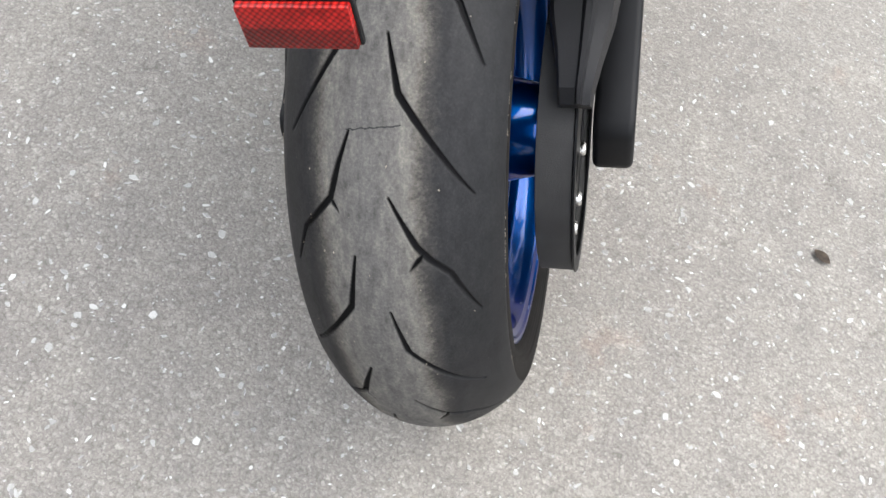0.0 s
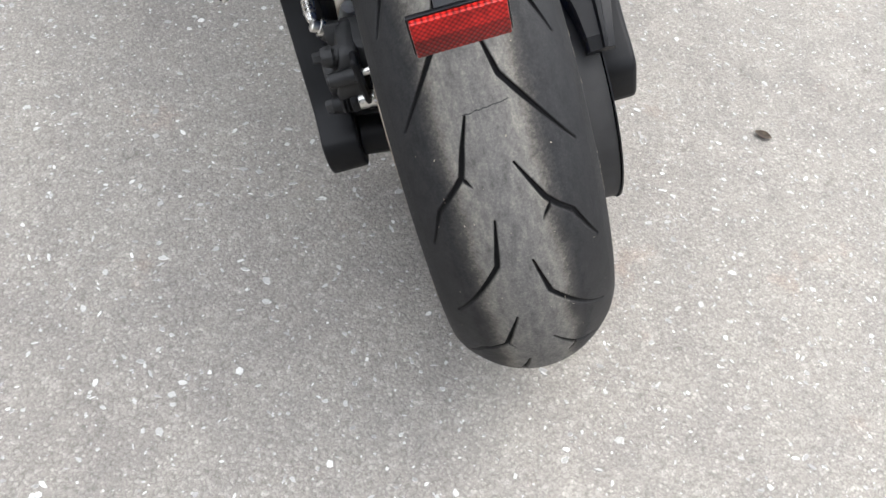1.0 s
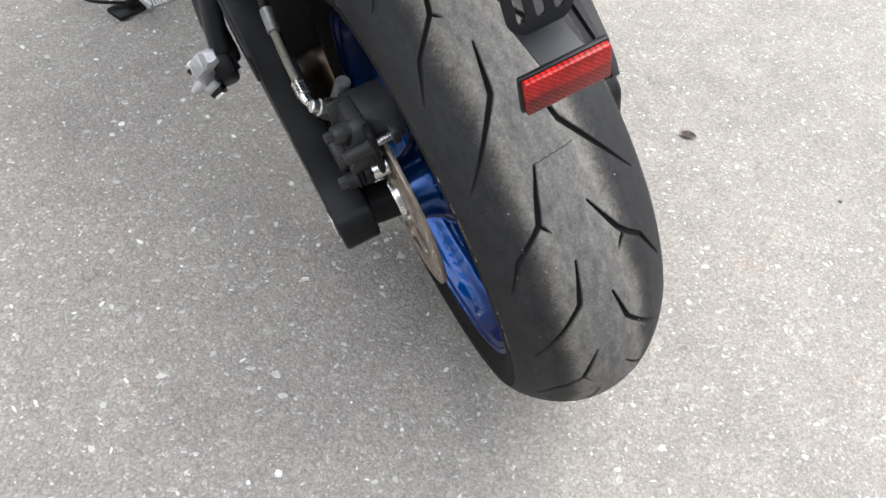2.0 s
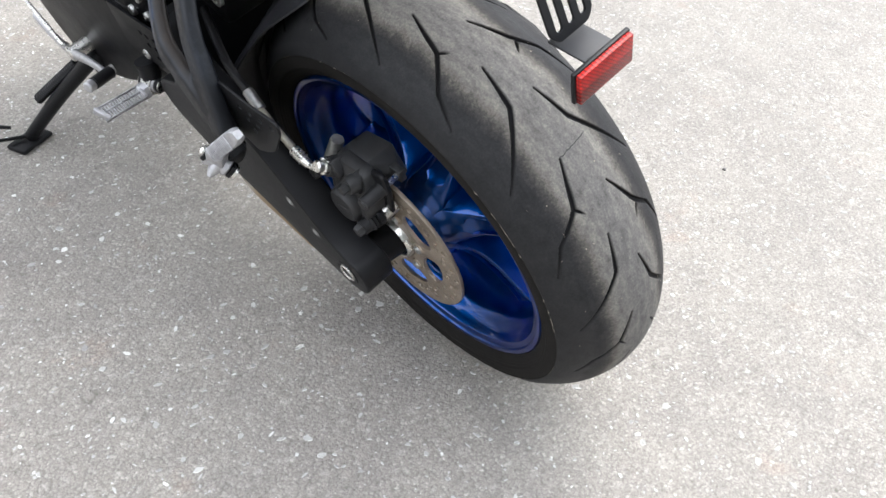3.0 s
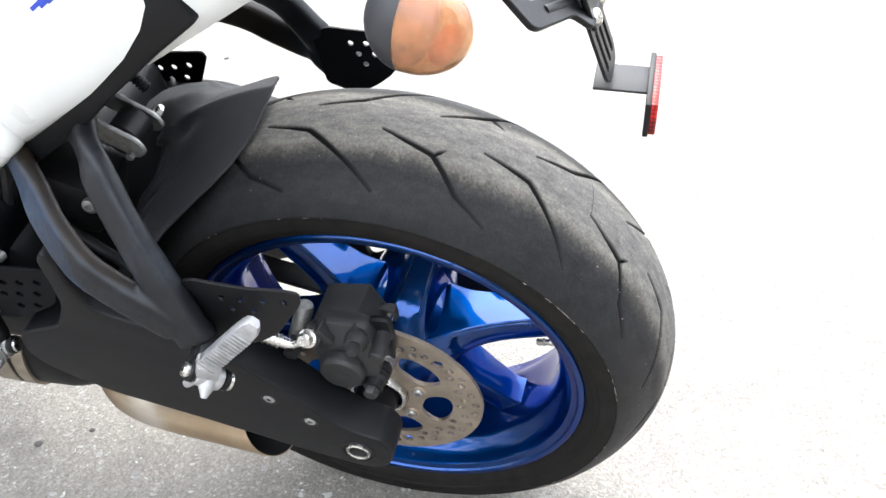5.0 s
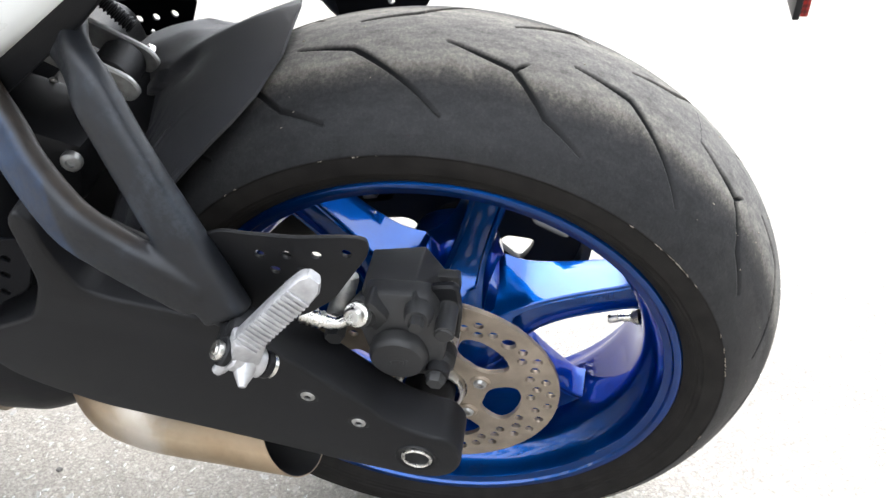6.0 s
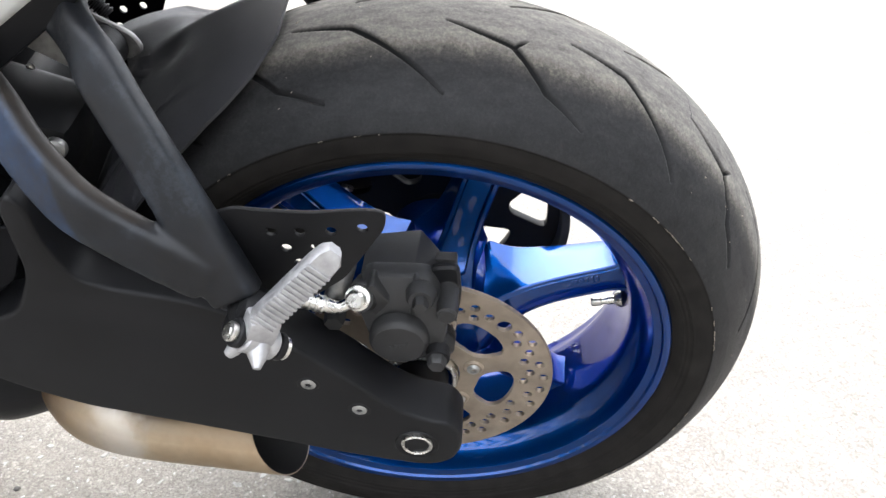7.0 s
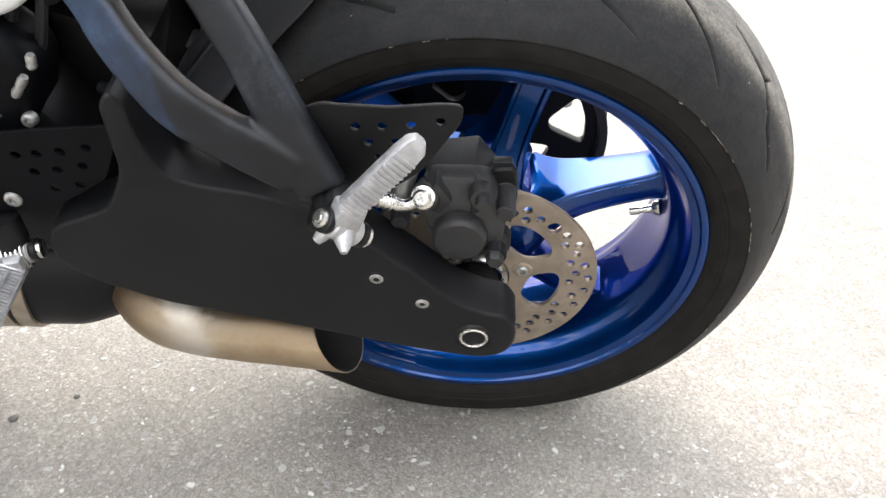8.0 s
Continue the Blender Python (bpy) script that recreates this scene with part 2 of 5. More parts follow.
def reflector_material():
    """Red prismatic plastic: a lattice of small cells under a smooth face."""
    m = bpy.data.materials.new("red_prismatic_plastic")
    m.use_nodes = True
    t = m.node_tree
    p = t.nodes["Principled BSDF"]
    co = t.nodes.new("ShaderNodeTexCoord").outputs["Object"]
    turn = t.nodes.new("ShaderNodeMapping")
    turn.inputs["Rotation"].default_value = (0, radians(45), 0)
    t.links.new(co, turn.inputs["Vector"])
    v = node(t, "ShaderNodeTexVoronoi", Scale=330.0, Randomness=0.0)
    t.links.new(turn.outputs[0], v.inputs["Vector"])
    col = ramp(t, [(0.0, (0.62, 0.030, 0.018)), (0.35, (0.36, 0.010, 0.008)), (0.7, (0.10, 0.002, 0.002))], v.outputs["Distance"])
    # some cells painted brighter at random, as the glint of single prisms
    cell = t.nodes.new("ShaderNodeSeparateColor")
    t.links.new(v.outputs["Color"], cell.inputs[0])
    col = mix(t, 0.8, col, ramp(t, [(0.0, (0.75, 0.7, 0.7)), (0.8, (1.0, 1.0, 1.0)), (1.0, (1.3, 1.4, 1.4))], cell.outputs[0]), "MULTIPLY")
    wide = node(t, "ShaderNodeTexNoise", Scale=45.0, Detail=3.0)
    t.links.new(co, wide.inputs["Vector"])
    col = mix(t, 0.7, col, ramp(t, [(0.35, (0.55, 0.5, 0.5)), (0.65, (1.25, 1.25, 1.25))], wide.outputs["Fac"]), "MULTIPLY")
    # two prism fields, upper tilted up and lower down, their light painted as tone
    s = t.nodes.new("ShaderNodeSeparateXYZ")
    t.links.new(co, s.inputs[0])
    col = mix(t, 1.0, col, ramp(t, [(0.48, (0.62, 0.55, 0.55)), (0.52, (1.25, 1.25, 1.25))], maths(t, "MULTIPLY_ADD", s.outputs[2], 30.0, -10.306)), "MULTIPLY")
    t.links.new(col, p.inputs["Base Color"])
    p.inputs["Roughness"].default_value = 0.3
    p.inputs["Coat Weight"].default_value = 0.25
    p.inputs["Specular IOR Level"].default_value = 0.2
    p.inputs["Coat Roughness"].default_value = 0.08
    bump = node(t, "ShaderNodeBump", Strength=0.5, Distance=0.001)
    t.links.new(v.outputs["Distance"], bump.inputs["Height"])
    t.links.new(bump.outputs["Normal"], p.inputs["Normal"])
    return m


def bracket_material():
    """Black enamel on alloy: scuffed grey on its crests, one stretch blue-grey and another brown, by attribute."""
    m = bpy.data.materials.new("rubbed_black_enamel")
    m.use_nodes = True
    t = m.node_tree
    p = t.nodes["Principled BSDF"]
    co = t.nodes.new("ShaderNodeTexCoord").outputs["Object"]
    a = node(t, "ShaderNodeTexNoise", Scale=17.0, Detail=6.0, Roughness=0.6)
    b = node(t, "ShaderNodeTexNoise", Scale=190.0, Detail=6.0, Roughness=0.75)
    for n in (a, b):
        t.links.new(co, n.inputs["Vector"])
    k = maths(t, "ADD", maths(t, "MULTIPLY", a.outputs["Fac"], 0.7), maths(t, "MULTIPLY", b.outputs["Fac"], 0.3))
    col = ramp(t, [(0.40, (0.0036, 0.0042, 0.0056)), (0.52, (0.0064, 0.0080, 0.0110)), (0.62, (0.022, 0.027, 0.035))], k)

    def where(key):
        n = t.nodes.new("ShaderNodeAttribute")
        n.attribute_name = key
        return maths(t, "MULTIPLY", n.outputs["Fac"], maths(t, "ADD", 0.35, maths(t, "MULTIPLY", b.outputs["Fac"], 1.3)))

    def held(x):
        return maths(t, "MINIMUM", x, 1.0)

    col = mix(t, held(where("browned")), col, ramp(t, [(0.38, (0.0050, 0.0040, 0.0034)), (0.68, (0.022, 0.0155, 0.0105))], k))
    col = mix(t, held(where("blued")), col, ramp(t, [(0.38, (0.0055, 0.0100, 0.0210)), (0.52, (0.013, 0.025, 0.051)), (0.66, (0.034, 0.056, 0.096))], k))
    t.links.new(col, p.inputs["Base Color"])
    t.links.new(ramp(t, [(0.35, (0.34, 0.34, 0.34)), (0.65, (0.56, 0.56, 0.56))], b.outputs["Fac"]), p.inputs["Roughness"])
    p.inputs["Specular IOR Level"].default_value = 0.33
    bump = node(t, "ShaderNodeBump", Strength=0.25, Distance=0.0008)
    t.links.new(k, bump.inputs["Height"])
    t.links.new(bump.outputs["Normal"], p.inputs["Normal"])
    return m


def exhaust_material():
    """Stainless pipe gone straw-gold with heat, grey where it was rubbed."""
    m = bpy.data.materials.new("heat_tinted_steel")
    m.use_nodes = True
    t = m.node_tree
    p = t.nodes["Principled BSDF"]
    co = t.nodes.new("ShaderNodeTexCoord").outputs["Object"]
    a = node(t, "ShaderNodeTexNoise", Scale=11.0, Detail=5.0)
    b = node(t, "ShaderNodeTexNoise", Scale=160.0, Detail=5.0)
    for n in (a, b):
        t.links.new(co, n.inputs["Vector"])
    col = ramp(t, [(0.35, (0.42, 0.31, 0.20)), (0.55, (0.50, 0.40, 0.28)), (0.68, (0.58, 0.52, 0.45))], a.outputs["Fac"])
    col = mix(t, 0.5, col, ramp(t, [(0.3, (0.8, 0.8, 0.8)), (0.7, (1.08, 1.08, 1.08))], b.outputs["Fac"]), "MULTIPLY")
    s = t.nodes.new("ShaderNodeSeparateXYZ")
    t.links.new(co, s.inputs[0])
    wob = maths(t, "MULTIPLY", maths(t, "SUBTRACT", a.outputs["Fac"], 0.5), 0.12)
    heat = maths(t, "ADD", s.outputs[1], wob)
    col = mix(t, 1.0, col, ramp(t, [(0.0, (0.9, 0.9, 0.9)), (0.30, (0.9, 0.9, 0.9)), (0.345, (0.42, 0.36, 0.30)), (0.375, (0.16, 0.13, 0.11))], heat), "MULTIPLY")
    # shade from the swingarm above, painted into the colour of the upper side
    upper_shade = maths(t, "ADD", maths(t, "ADD", s.outputs[2], maths(t, "MULTIPLY", s.outputs[1], -0.145)), maths(t, "MULTIPLY", wob, 0.12))
    col = mix(t, 1.0, col, ramp(t, [(0.0, (1.0, 1.0, 1.0)), (0.30, (1.0, 1.0, 1.0)), (0.52, (0.13, 0.115, 0.10))], maths(t, "MULTIPLY_ADD", upper_shade, 12.0, 1.14)), "MULTIPLY")
    # a burnished patch where a boot has rubbed
    spot = maths(t, "ABSOLUTE", maths(t, "SUBTRACT", heat, 0.285))
    col = mix(t, ramp(t, [(0.0, (0.8, 0.8, 0.8)), (0.010, (0.6, 0.6, 0.6)), (0.022, (0.0, 0.0, 0.0))], spot), col, mix(t, 0.6, col, (0.62, 0.58, 0.52)))
    t.links.new(col, p.inputs["Base Color"])
    p.inputs["Metallic"].default_value = 0.85
    t.links.new(ramp(t, [(0.3, (0.36, 0.36, 0.36)), (0.7, (0.52, 0.52, 0.52))], b.outputs["Fac"]), p.inputs["Roughness"])
    return m


ASPHALT, CHIP = asphalt_material(), chip_material()
TREAD = tread_material()
GROOVE = material("clean_groove_rubber", (0.016, 0.016, 0.017), 0.75)
SIDEWALL = material("black_sidewall_rubber", (0.0105, 0.0096, 0.0088), 0.70, 0, 0, 0.35, 60, 0.25, 900, Specular_IOR_Level=0.10)
BLUE = blue_material()
MUDGUARD = material("dusty_grey_plastic", (0.034, 0.0345, 0.0385), 0.42, 0, 0, 0.2, 14, 0.3, 1400, Specular_IOR_Level=0.4)
PLASTIC = material("grained_black_plastic", (0.0072, 0.0072, 0.0082), 0.48, 0, 0, 0.25, 25, 0.35, 1400, Specular_IOR_Level=0.3)
SATIN = material("satin_black_enamel", (0.0052, 0.0054, 0.0062), 0.44, 0, 0, 0.3, 18, 0.22, 1300, Specular_IOR_Level=0.20)
CAST = material("black_painted_casting", (0.019, 0.019, 0.0195), 0.48, 0, 0, 0.25, 60, 0.28, 1100, Specular_IOR_Level=0.4)
BRACKET = bracket_material()
GLOSS = material("semi_gloss_black_steel", (0.0040, 0.0042, 0.0052), 0.34, 0, 0.0, 0.25, 30, 0.1, 900, Specular_IOR_Level=0.25)
DISC = material("browned_brake_steel", (0.285, 0.235, 0.185), 0.45, 0.65, 0, 0.22, 45, 0.2, 1500)
STEEL = material("plated_steel", (0.62, 0.61, 0.58), 0.28, 1.0, 0, 0.12, 120)
DULL = material("dull_zinc", (0.34, 0.34, 0.33), 0.48, 0.9, 0, 0.2, 150)
ALLOY = material("bright_cast_alloy", (0.40, 0.40, 0.41), 0.48, 0.8, 0, 0.18, 140, 0.35, 900)
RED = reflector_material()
AMBER = material("scuffed_amber_lens", (0.90, 0.50, 0.27), 0.10, 0, 0.4, 0.30, 55, 0.12, 420, Transmission_Weight=0.78, IOR=1.4)
BULB = material("orange_bulb_glass", (0.70, 0.14, 0.004), 0.2, 0, 0.5, 0.2, 90)
BOWL = material("ribbed_orange_bowl", (0.60, 0.16, 0.045), 0.3, 0.2, 0, 0.22, 60, 0.6, 240)
BRAID = material("braided_hose_sheath", (0.33, 0.31, 0.26), 0.45, 0.5, 0, 0.3, 700, 0.6, 1600)
WHITE = material("pearl_white_lacquer", (0.70, 0.715, 0.70), 0.3, 0, 0.7, 0.03, 12)
SEAT = material("black_seat_vinyl", (0.02, 0.02, 0.021), 0.5, 0, 0, 0.15, 30, 0.5, 700)
DECAL = material("blue_decal", (0.02, 0.05, 0.38), 0.35)
GREYDECAL = material("grey_decal", (0.22, 0.22, 0.23), 0.4)
EXHAUST = exhaust_material()
SOOT = material("sooty_pipe_bore", (0.008, 0.008, 0.008), 0.9)
PULLEY = material("dusty_black_belt", (0.030, 0.029, 0.028), 0.7, 0, 0, 0.3, 40, 0.3, 700)
GLUE = material("rubber_shreds", (0.24, 0.21, 0.17), 0.8, 0, 0, 0.4, 200)
STRAP = material("straw_tinted_steel_strap", (0.34, 0.29, 0.23), 0.42, 0.8, 0, 0.2, 60)
ENGINE = material("deep_black_engine_paint", (0.0024, 0.0026, 0.0034), 0.42, 0, 0, 0.3, 22, 0.15, 1100, Specular_IOR_Level=0.07)
GREYSHEET = material("dark_sheet_steel", (0.016, 0.017, 0.020), 0.5, 0, 0.0, 0.2, 40, 0.15, 900)
PEBBLE = material("dark_stone", (0.10, 0.095, 0.09), 0.8, 0, 0, 0.3, 200, 0.4, 600)
NEEDLES = material("fir_needles", (0.030, 0.048, 0.022), 0.7, 0, 0, 0.4, 1.5)
BARK = material("fir_bark", (0.09, 0.07, 0.055), 0.9, 0, 0, 0.3, 8)
LEAF = material("dry_brown_leaf", (0.11, 0.085, 0.065), 0.85, 0, 0, 0.4, 150, 0.5, 500)


# ---- mesh helpers ----
def finish(me, mats, sharp=35):
    for m in mats if isinstance(mats, (list, tuple)) else [mats]:
        me.materials.append(m)
    me.shade_smooth()
    me.set_sharp_from_angle(angle=radians(sharp))


def part(name, bm, mat, parent=None, label="", sharp=35):
    """Links a bmesh (or a mesh) as one object under a thing or a part."""
    if isinstance(bm, bpy.types.Mesh):
        me = bm
    else:
        me = bpy.data.meshes.new(name)
        bmesh.ops.recalc_face_normals(bm, faces=bm.faces)
        bm.to_mesh(me)
        bm.free()
    if mat is not None:
        finish(me, mat, sharp)
    ob = new(name, me)
    if parent is not None:
        ob.parent = parent
    if label:
        tagged(ob, label)
    return ob


def soften(bm, width, segments=2, angle=30):
    if width:
        edges = [e for e in bm.edges if len(e.link_faces) == 2 and e.calc_face_angle(0) > radians(angle)]
        bmesh.ops.bevel(bm, geom=edges, offset=width, segments=segments, profile=0.5, affect="EDGES", clamp_overlap=True)
    return bm


def box(size, m=Matrix(), bevel=0.0, segments=2, bm=None):
    one = bmesh.new()
    bmesh.ops.create_cube(one, size=1, matrix=Matrix.Diagonal((*size, 1)))
    soften(one, bevel, segments)
    one.transform(m)
    return merge(bm, one)


def merge(bm, one):
    if bm is None:
        return one
    me = bpy.data.meshes.new("tmp")
    one.to_mesh(me)
    one.free()
    bm.from_mesh(me)
    bpy.data.meshes.remove(me)
    return bm


def between(p0, p1, roll=(0, 0, 1)):
    """A pose at p0 whose z runs to p1, and their distance."""
    p0, p1 = Vector(p0), Vector(p1)
    z = (p1 - p0).normalized()
    x = Vector(roll).cross(z)
    x = x.normalized() if x.length > 1e-4 else Vector((1, 0, 0)).cross(z).normalized()
    y = z.cross(x)
    m = Matrix((x, y, z)).transposed().to_4x4()
    m.translation = p0
    return m, (p1 - p0).length


def turned(p0, p1, profile, n=24, bm=None, roll=(0, 0, 1)):
    """A turned piece along p0-p1: profile of (share of the length, radius)."""
    m, length = between(p0, p1, roll)
    one = bmesh.new()
    rings = []
    for s, r in profile:
        rings.append([one.verts.new(m @ Vector((r * math.cos(2 * math.pi * k / n), r * math.sin(2 * math.pi * k / n), s * length))) for k in range(n)])
    for a, b in zip(rings, rings[1:]):
        for k in range(n):
            one.faces.new((a[k], a[(k + 1) % n], b[(k + 1) % n], b[k]))
    one.faces.new(rings[0])
    one.faces.new(rings[-1])
    return merge(bm, one)


def rod(p0, p1, r, n=20, chamfer=0.0, bm=None):
    length = (Vector(p1) - Vector(p0)).length
    c = chamfer / length
    prof = [(0, r - chamfer), (c, r), (1 - c, r), (1, r - chamfer)] if chamfer else [(0, r), (1, r)]
    return turned(p0, p1, prof, n, bm)


def smooth_line(points, steps=8):
    """A line through the points, rounded (Catmull-Rom)."""
    pts = [Vector(p) for p in points]
    pts = [2 * pts[0] - pts[1], *pts, 2 * pts[-1] - pts[-2]]
    out = []
    for i in range(1, len(pts) - 2):
        a, b, c, d = pts[i - 1:i + 3]
        for k in range(steps):
            u = k / steps
            out.append(0.5 * (2 * b + (c - a) * u + (2 * a - 5 * b + 4 * c - d) * u * u + (3 * b - a - 3 * c + d) * u ** 3))
    out.append(pts[-2])
    return out


def tube(points, radii, n=16, wide=(1, 0, 0), squash=1.0, steps=8, power=2.0, bm=None):
    """A swept bar along points; radii per point; squash flattens it along wide; power above 2 makes it boxier."""
    line = smooth_line(points, steps)
    rr = [float(r) for r in np.interp(np.linspace(0, len(points) - 1, len(line)), range(len(points)), radii)]
    one = bmesh.new()
    rings = []
    for i, p in enumerate(line):
        d = (line[min(i + 1, len(line) - 1)] - line[max(i - 1, 0)]).normalized()
        u = Vector(wide)
        u = (u - d * u.dot(d)).normalized()
        v = d.cross(u)
        ring = []
        for k in range(n):
            c, s = math.cos(2 * math.pi * k / n), math.sin(2 * math.pi * k / n)
            e = (abs(c) ** power + abs(s) ** power) ** (-1 / power)
            ring.append(one.verts.new(p + rr[i] * e * (u * c * squash + v * s)))
        rings.append(ring)
    for a, b in zip(rings, rings[1:]):
        for k in range(n):
            one.faces.new((a[k], a[(k + 1) % n], b[(k + 1) % n], b[k]))
    one.faces.new(rings[0])
    one.faces.new(rings[-1])
    return merge(bm, one)


def revolved(profile, n=160, closed=True, a0=0.0, a1=360.0):
    """A ring about the axle: a closed profile of (x, radius). Angles run from the top towards the rear."""
    bm = bmesh.new()
    full = a1 - a0 > 359.9
    count = n if full else n + 1
    rings = []
    for k in range(count):
        a = radians(a0 + (a1 - a0) * k / n)
        rings.append([bm.verts.new((x, -r * math.sin(a), r * math.cos(a))) for x, r in profile])
    for k in range(n):
        a, b = rings[k], rings[(k + 1) % count]
        for i in range(len(profile) if closed else len(profile) - 1):
            j = (i + 1) % len(profile)
            bm.faces.new((a[i], a[j], b[j], b[i]))
    return bm


def prism(outline, x0, x1, bevel=0.0, segments=2, m=None):
    """A slab between two planes of x, with its outline in (y, z)."""
    bm = bmesh.new()
    a = [bm.verts.new((x0, y, z)) for y, z in outline]
    b = [bm.verts.new((x1, y, z)) for y, z in outline]
    bm.faces.new(a)
    bm.faces.new(b[::-1])
    n = len(outline)
    for k in range(n):
        bm.faces.new((a[k], b[k], b[(k + 1) % n], a[(k + 1) % n]))
    bmesh.ops.recalc_face_normals(bm, faces=bm.faces)
    soften(bm, bevel, segments, 50)
    if m is not None:
        bm.transform(m)
    return bm


def rounded(points, r, n=4):
    """Rounds the corners of a closed outline."""
    out = []
    count = len(points)
    for i in range(count):
        p, a, b = Vector(points[i]), Vector(points[i - 1]), Vector(points[(i + 1) % count])
        da, db = (a - p), (b - p)
        k = min(r, da.length * 0.45, db.length * 0.45)
        p0, p1 = p + da.normalized() * k, p + db.normalized() * k
        for s in range(n + 1):
            u = s / n
            out.append(tuple((1 - u) ** 2 * p0 + 2 * u * (1 - u) * p + u * u * p1))
    return out


def ring_points(cx, cy, r, n=12):
    return [(cx + r * math.cos(2 * math.pi * k / n), cy + r * math.sin(2 * math.pi * k / n)) for k in range(n)]


def plate(outline, holes, thickness, bevel, m, name="plate"):
    """A sheet with real holes: outline and holes in its own x, y; m lays it into the bike."""
    cu = bpy.data.curves.new(name, "CURVE")
    cu.dimensions, cu.fill_mode = "2D", "BOTH"
    cu.extrude, cu.bevel_depth, cu.bevel_resolution = thickness / 2 - bevel, bevel, 1
    cu.offset = -bevel
    for loop in (outline, *holes):
        s = cu.splines.new("POLY")
        s.points.add(len(loop) - 1)
        s.points.foreach_set("co", [c for p in loop for c in (p[0], p[1], 0, 1)])
        s.use_cyclic_u = True
    ob = bpy.data.objects.new(name, cu)
    scene.collection.objects.link(ob)
    bpy.context.view_layer.update()
    me = bpy.data.meshes.new_from_object(ob.evaluated_get(bpy.context.evaluated_depsgraph_get()))
    bpy.data.objects.remove(ob)
    bpy.data.curves.remove(cu)
    me.materials.clear()
    me.transform(m)
    return me


SIDE = Matrix(((0, 0, 1, 0), (1, 0, 0, 0), (0, 1, 0, 0), (0, 0, 0, 1)))   # a sheet's x, y become the bike's y, z


def side(x):
    return Matrix.Translation((x, 0, 0)) @ SIDE


def polar(r, degrees, x=0.0):
    a = radians(degrees)
    return Vector((x, -r * math.sin(a), r * math.cos(a)))


def hexagon(p0, p1, r, bm=None):
    return turned(p0, p1, [(0, r), (0.82, r), (1, r * 0.86)], 6, bm)


def screw(p, r=0.006, out=(-1, 0, 0), h=0.004):
    """A round-headed socket screw."""
    p, out = Vector(p), Vector(out).normalized()
    return turned(p - out * 0.004, p + out * h, [(0, r), (0.55, r), (0.8, r * 0.93), (0.97, r * 0.72), (0.985, r * 0.42), (0.6, r * 0.38)], 16)


# ---- ground ----
def build_ground():
    bm = bmesh.new()
    bmesh.ops.create_grid(bm, x_segments=8, y_segments=8, size=600)
    ob = part("ground", bm, ASPHALT)
    tagged(ob, "worn grey asphalt yard with pale stone chips", "asphalt", kind="structure")
    # chippings that stand a hair proud of the binder
    rng = np.random.default_rng(7)
    verts, faces = [], []
    n = 27000
    xs, ys = rng.uniform(-1.0, 2.6, n), rng.uniform(-1.3, 2.3, n)
    size = 0.0013 + 0.0016 * rng.exponential(1.0, n)
    for x, y, s in zip(xs, ys, np.minimum(size, 0.0070)):
        k = int(rng.integers(6, 10))
        turn, flat = rng.uniform(0, math.tau), rng.uniform(0.25, 0.85)
        a = math.tau * (np.arange(k) + rng.uniform(-0.35, 0.35, k)) / k
        r = s * rng.uniform(0.72, 1.2, k)
        px, py = r * np.cos(a), r * np.sin(a) * flat
        px, py = px * math.cos(turn) - py * math.sin(turn), px * math.sin(turn) + py * math.cos(turn)
        base = len(verts)
        verts += [(x + px[i], y + py[i], -0.0003) for i in range(k)]
        verts += [(x + px[i] * 0.82, y + py[i] * 0.82, 0.0005 + 0.10 * s) for i in range(k)]
        faces += [(base + i, base + (i + 1) % k, base + k + (i + 1) % k, base + k + i) for i in range(k)]
        faces.append(tuple(base + k + i for i in range(k)))
    me = bpy.data.meshes.new("aggregate")
    me.from_pydata(verts, [], faces)
    ob = part("aggregate", me, CHIP)
    tagged(ob, "pale stone chips bedded in the asphalt", "stones", kind="stuff")


def build_leaf(m, length=0.030):
    """A curled dry leaf."""
    bm = bmesh.new()
    rows = []
    for i in range(9):
        u = i / 8
        w = 0.30 * length * math.sin(math.pi * u) ** 0.8 + 0.0004
        bend = 0.010 * (u - 0.5) ** 2
        rows.append([bm.verts.new(((u - 0.5) * length, v * w, 0.002 + bend + 0.0035 * v * v * math.sin(3 * u))) for v in (-1, -0.5, 0, 0.5, 1)])
    for a, b in zip(rows, rows[1:]):
        for k in range(4):
            bm.faces.new((a[k], b[k], b[k + 1], a[k + 1]))
    bmesh.ops.solidify(bm, geom=bm.faces[:], thickness=0.0005)
    ob = part("dry_leaf", bm, LEAF)
    tagged(ob, "small curled brown dry leaf on the asphalt", "leaf")
    ob.matrix_world = m
    return ob


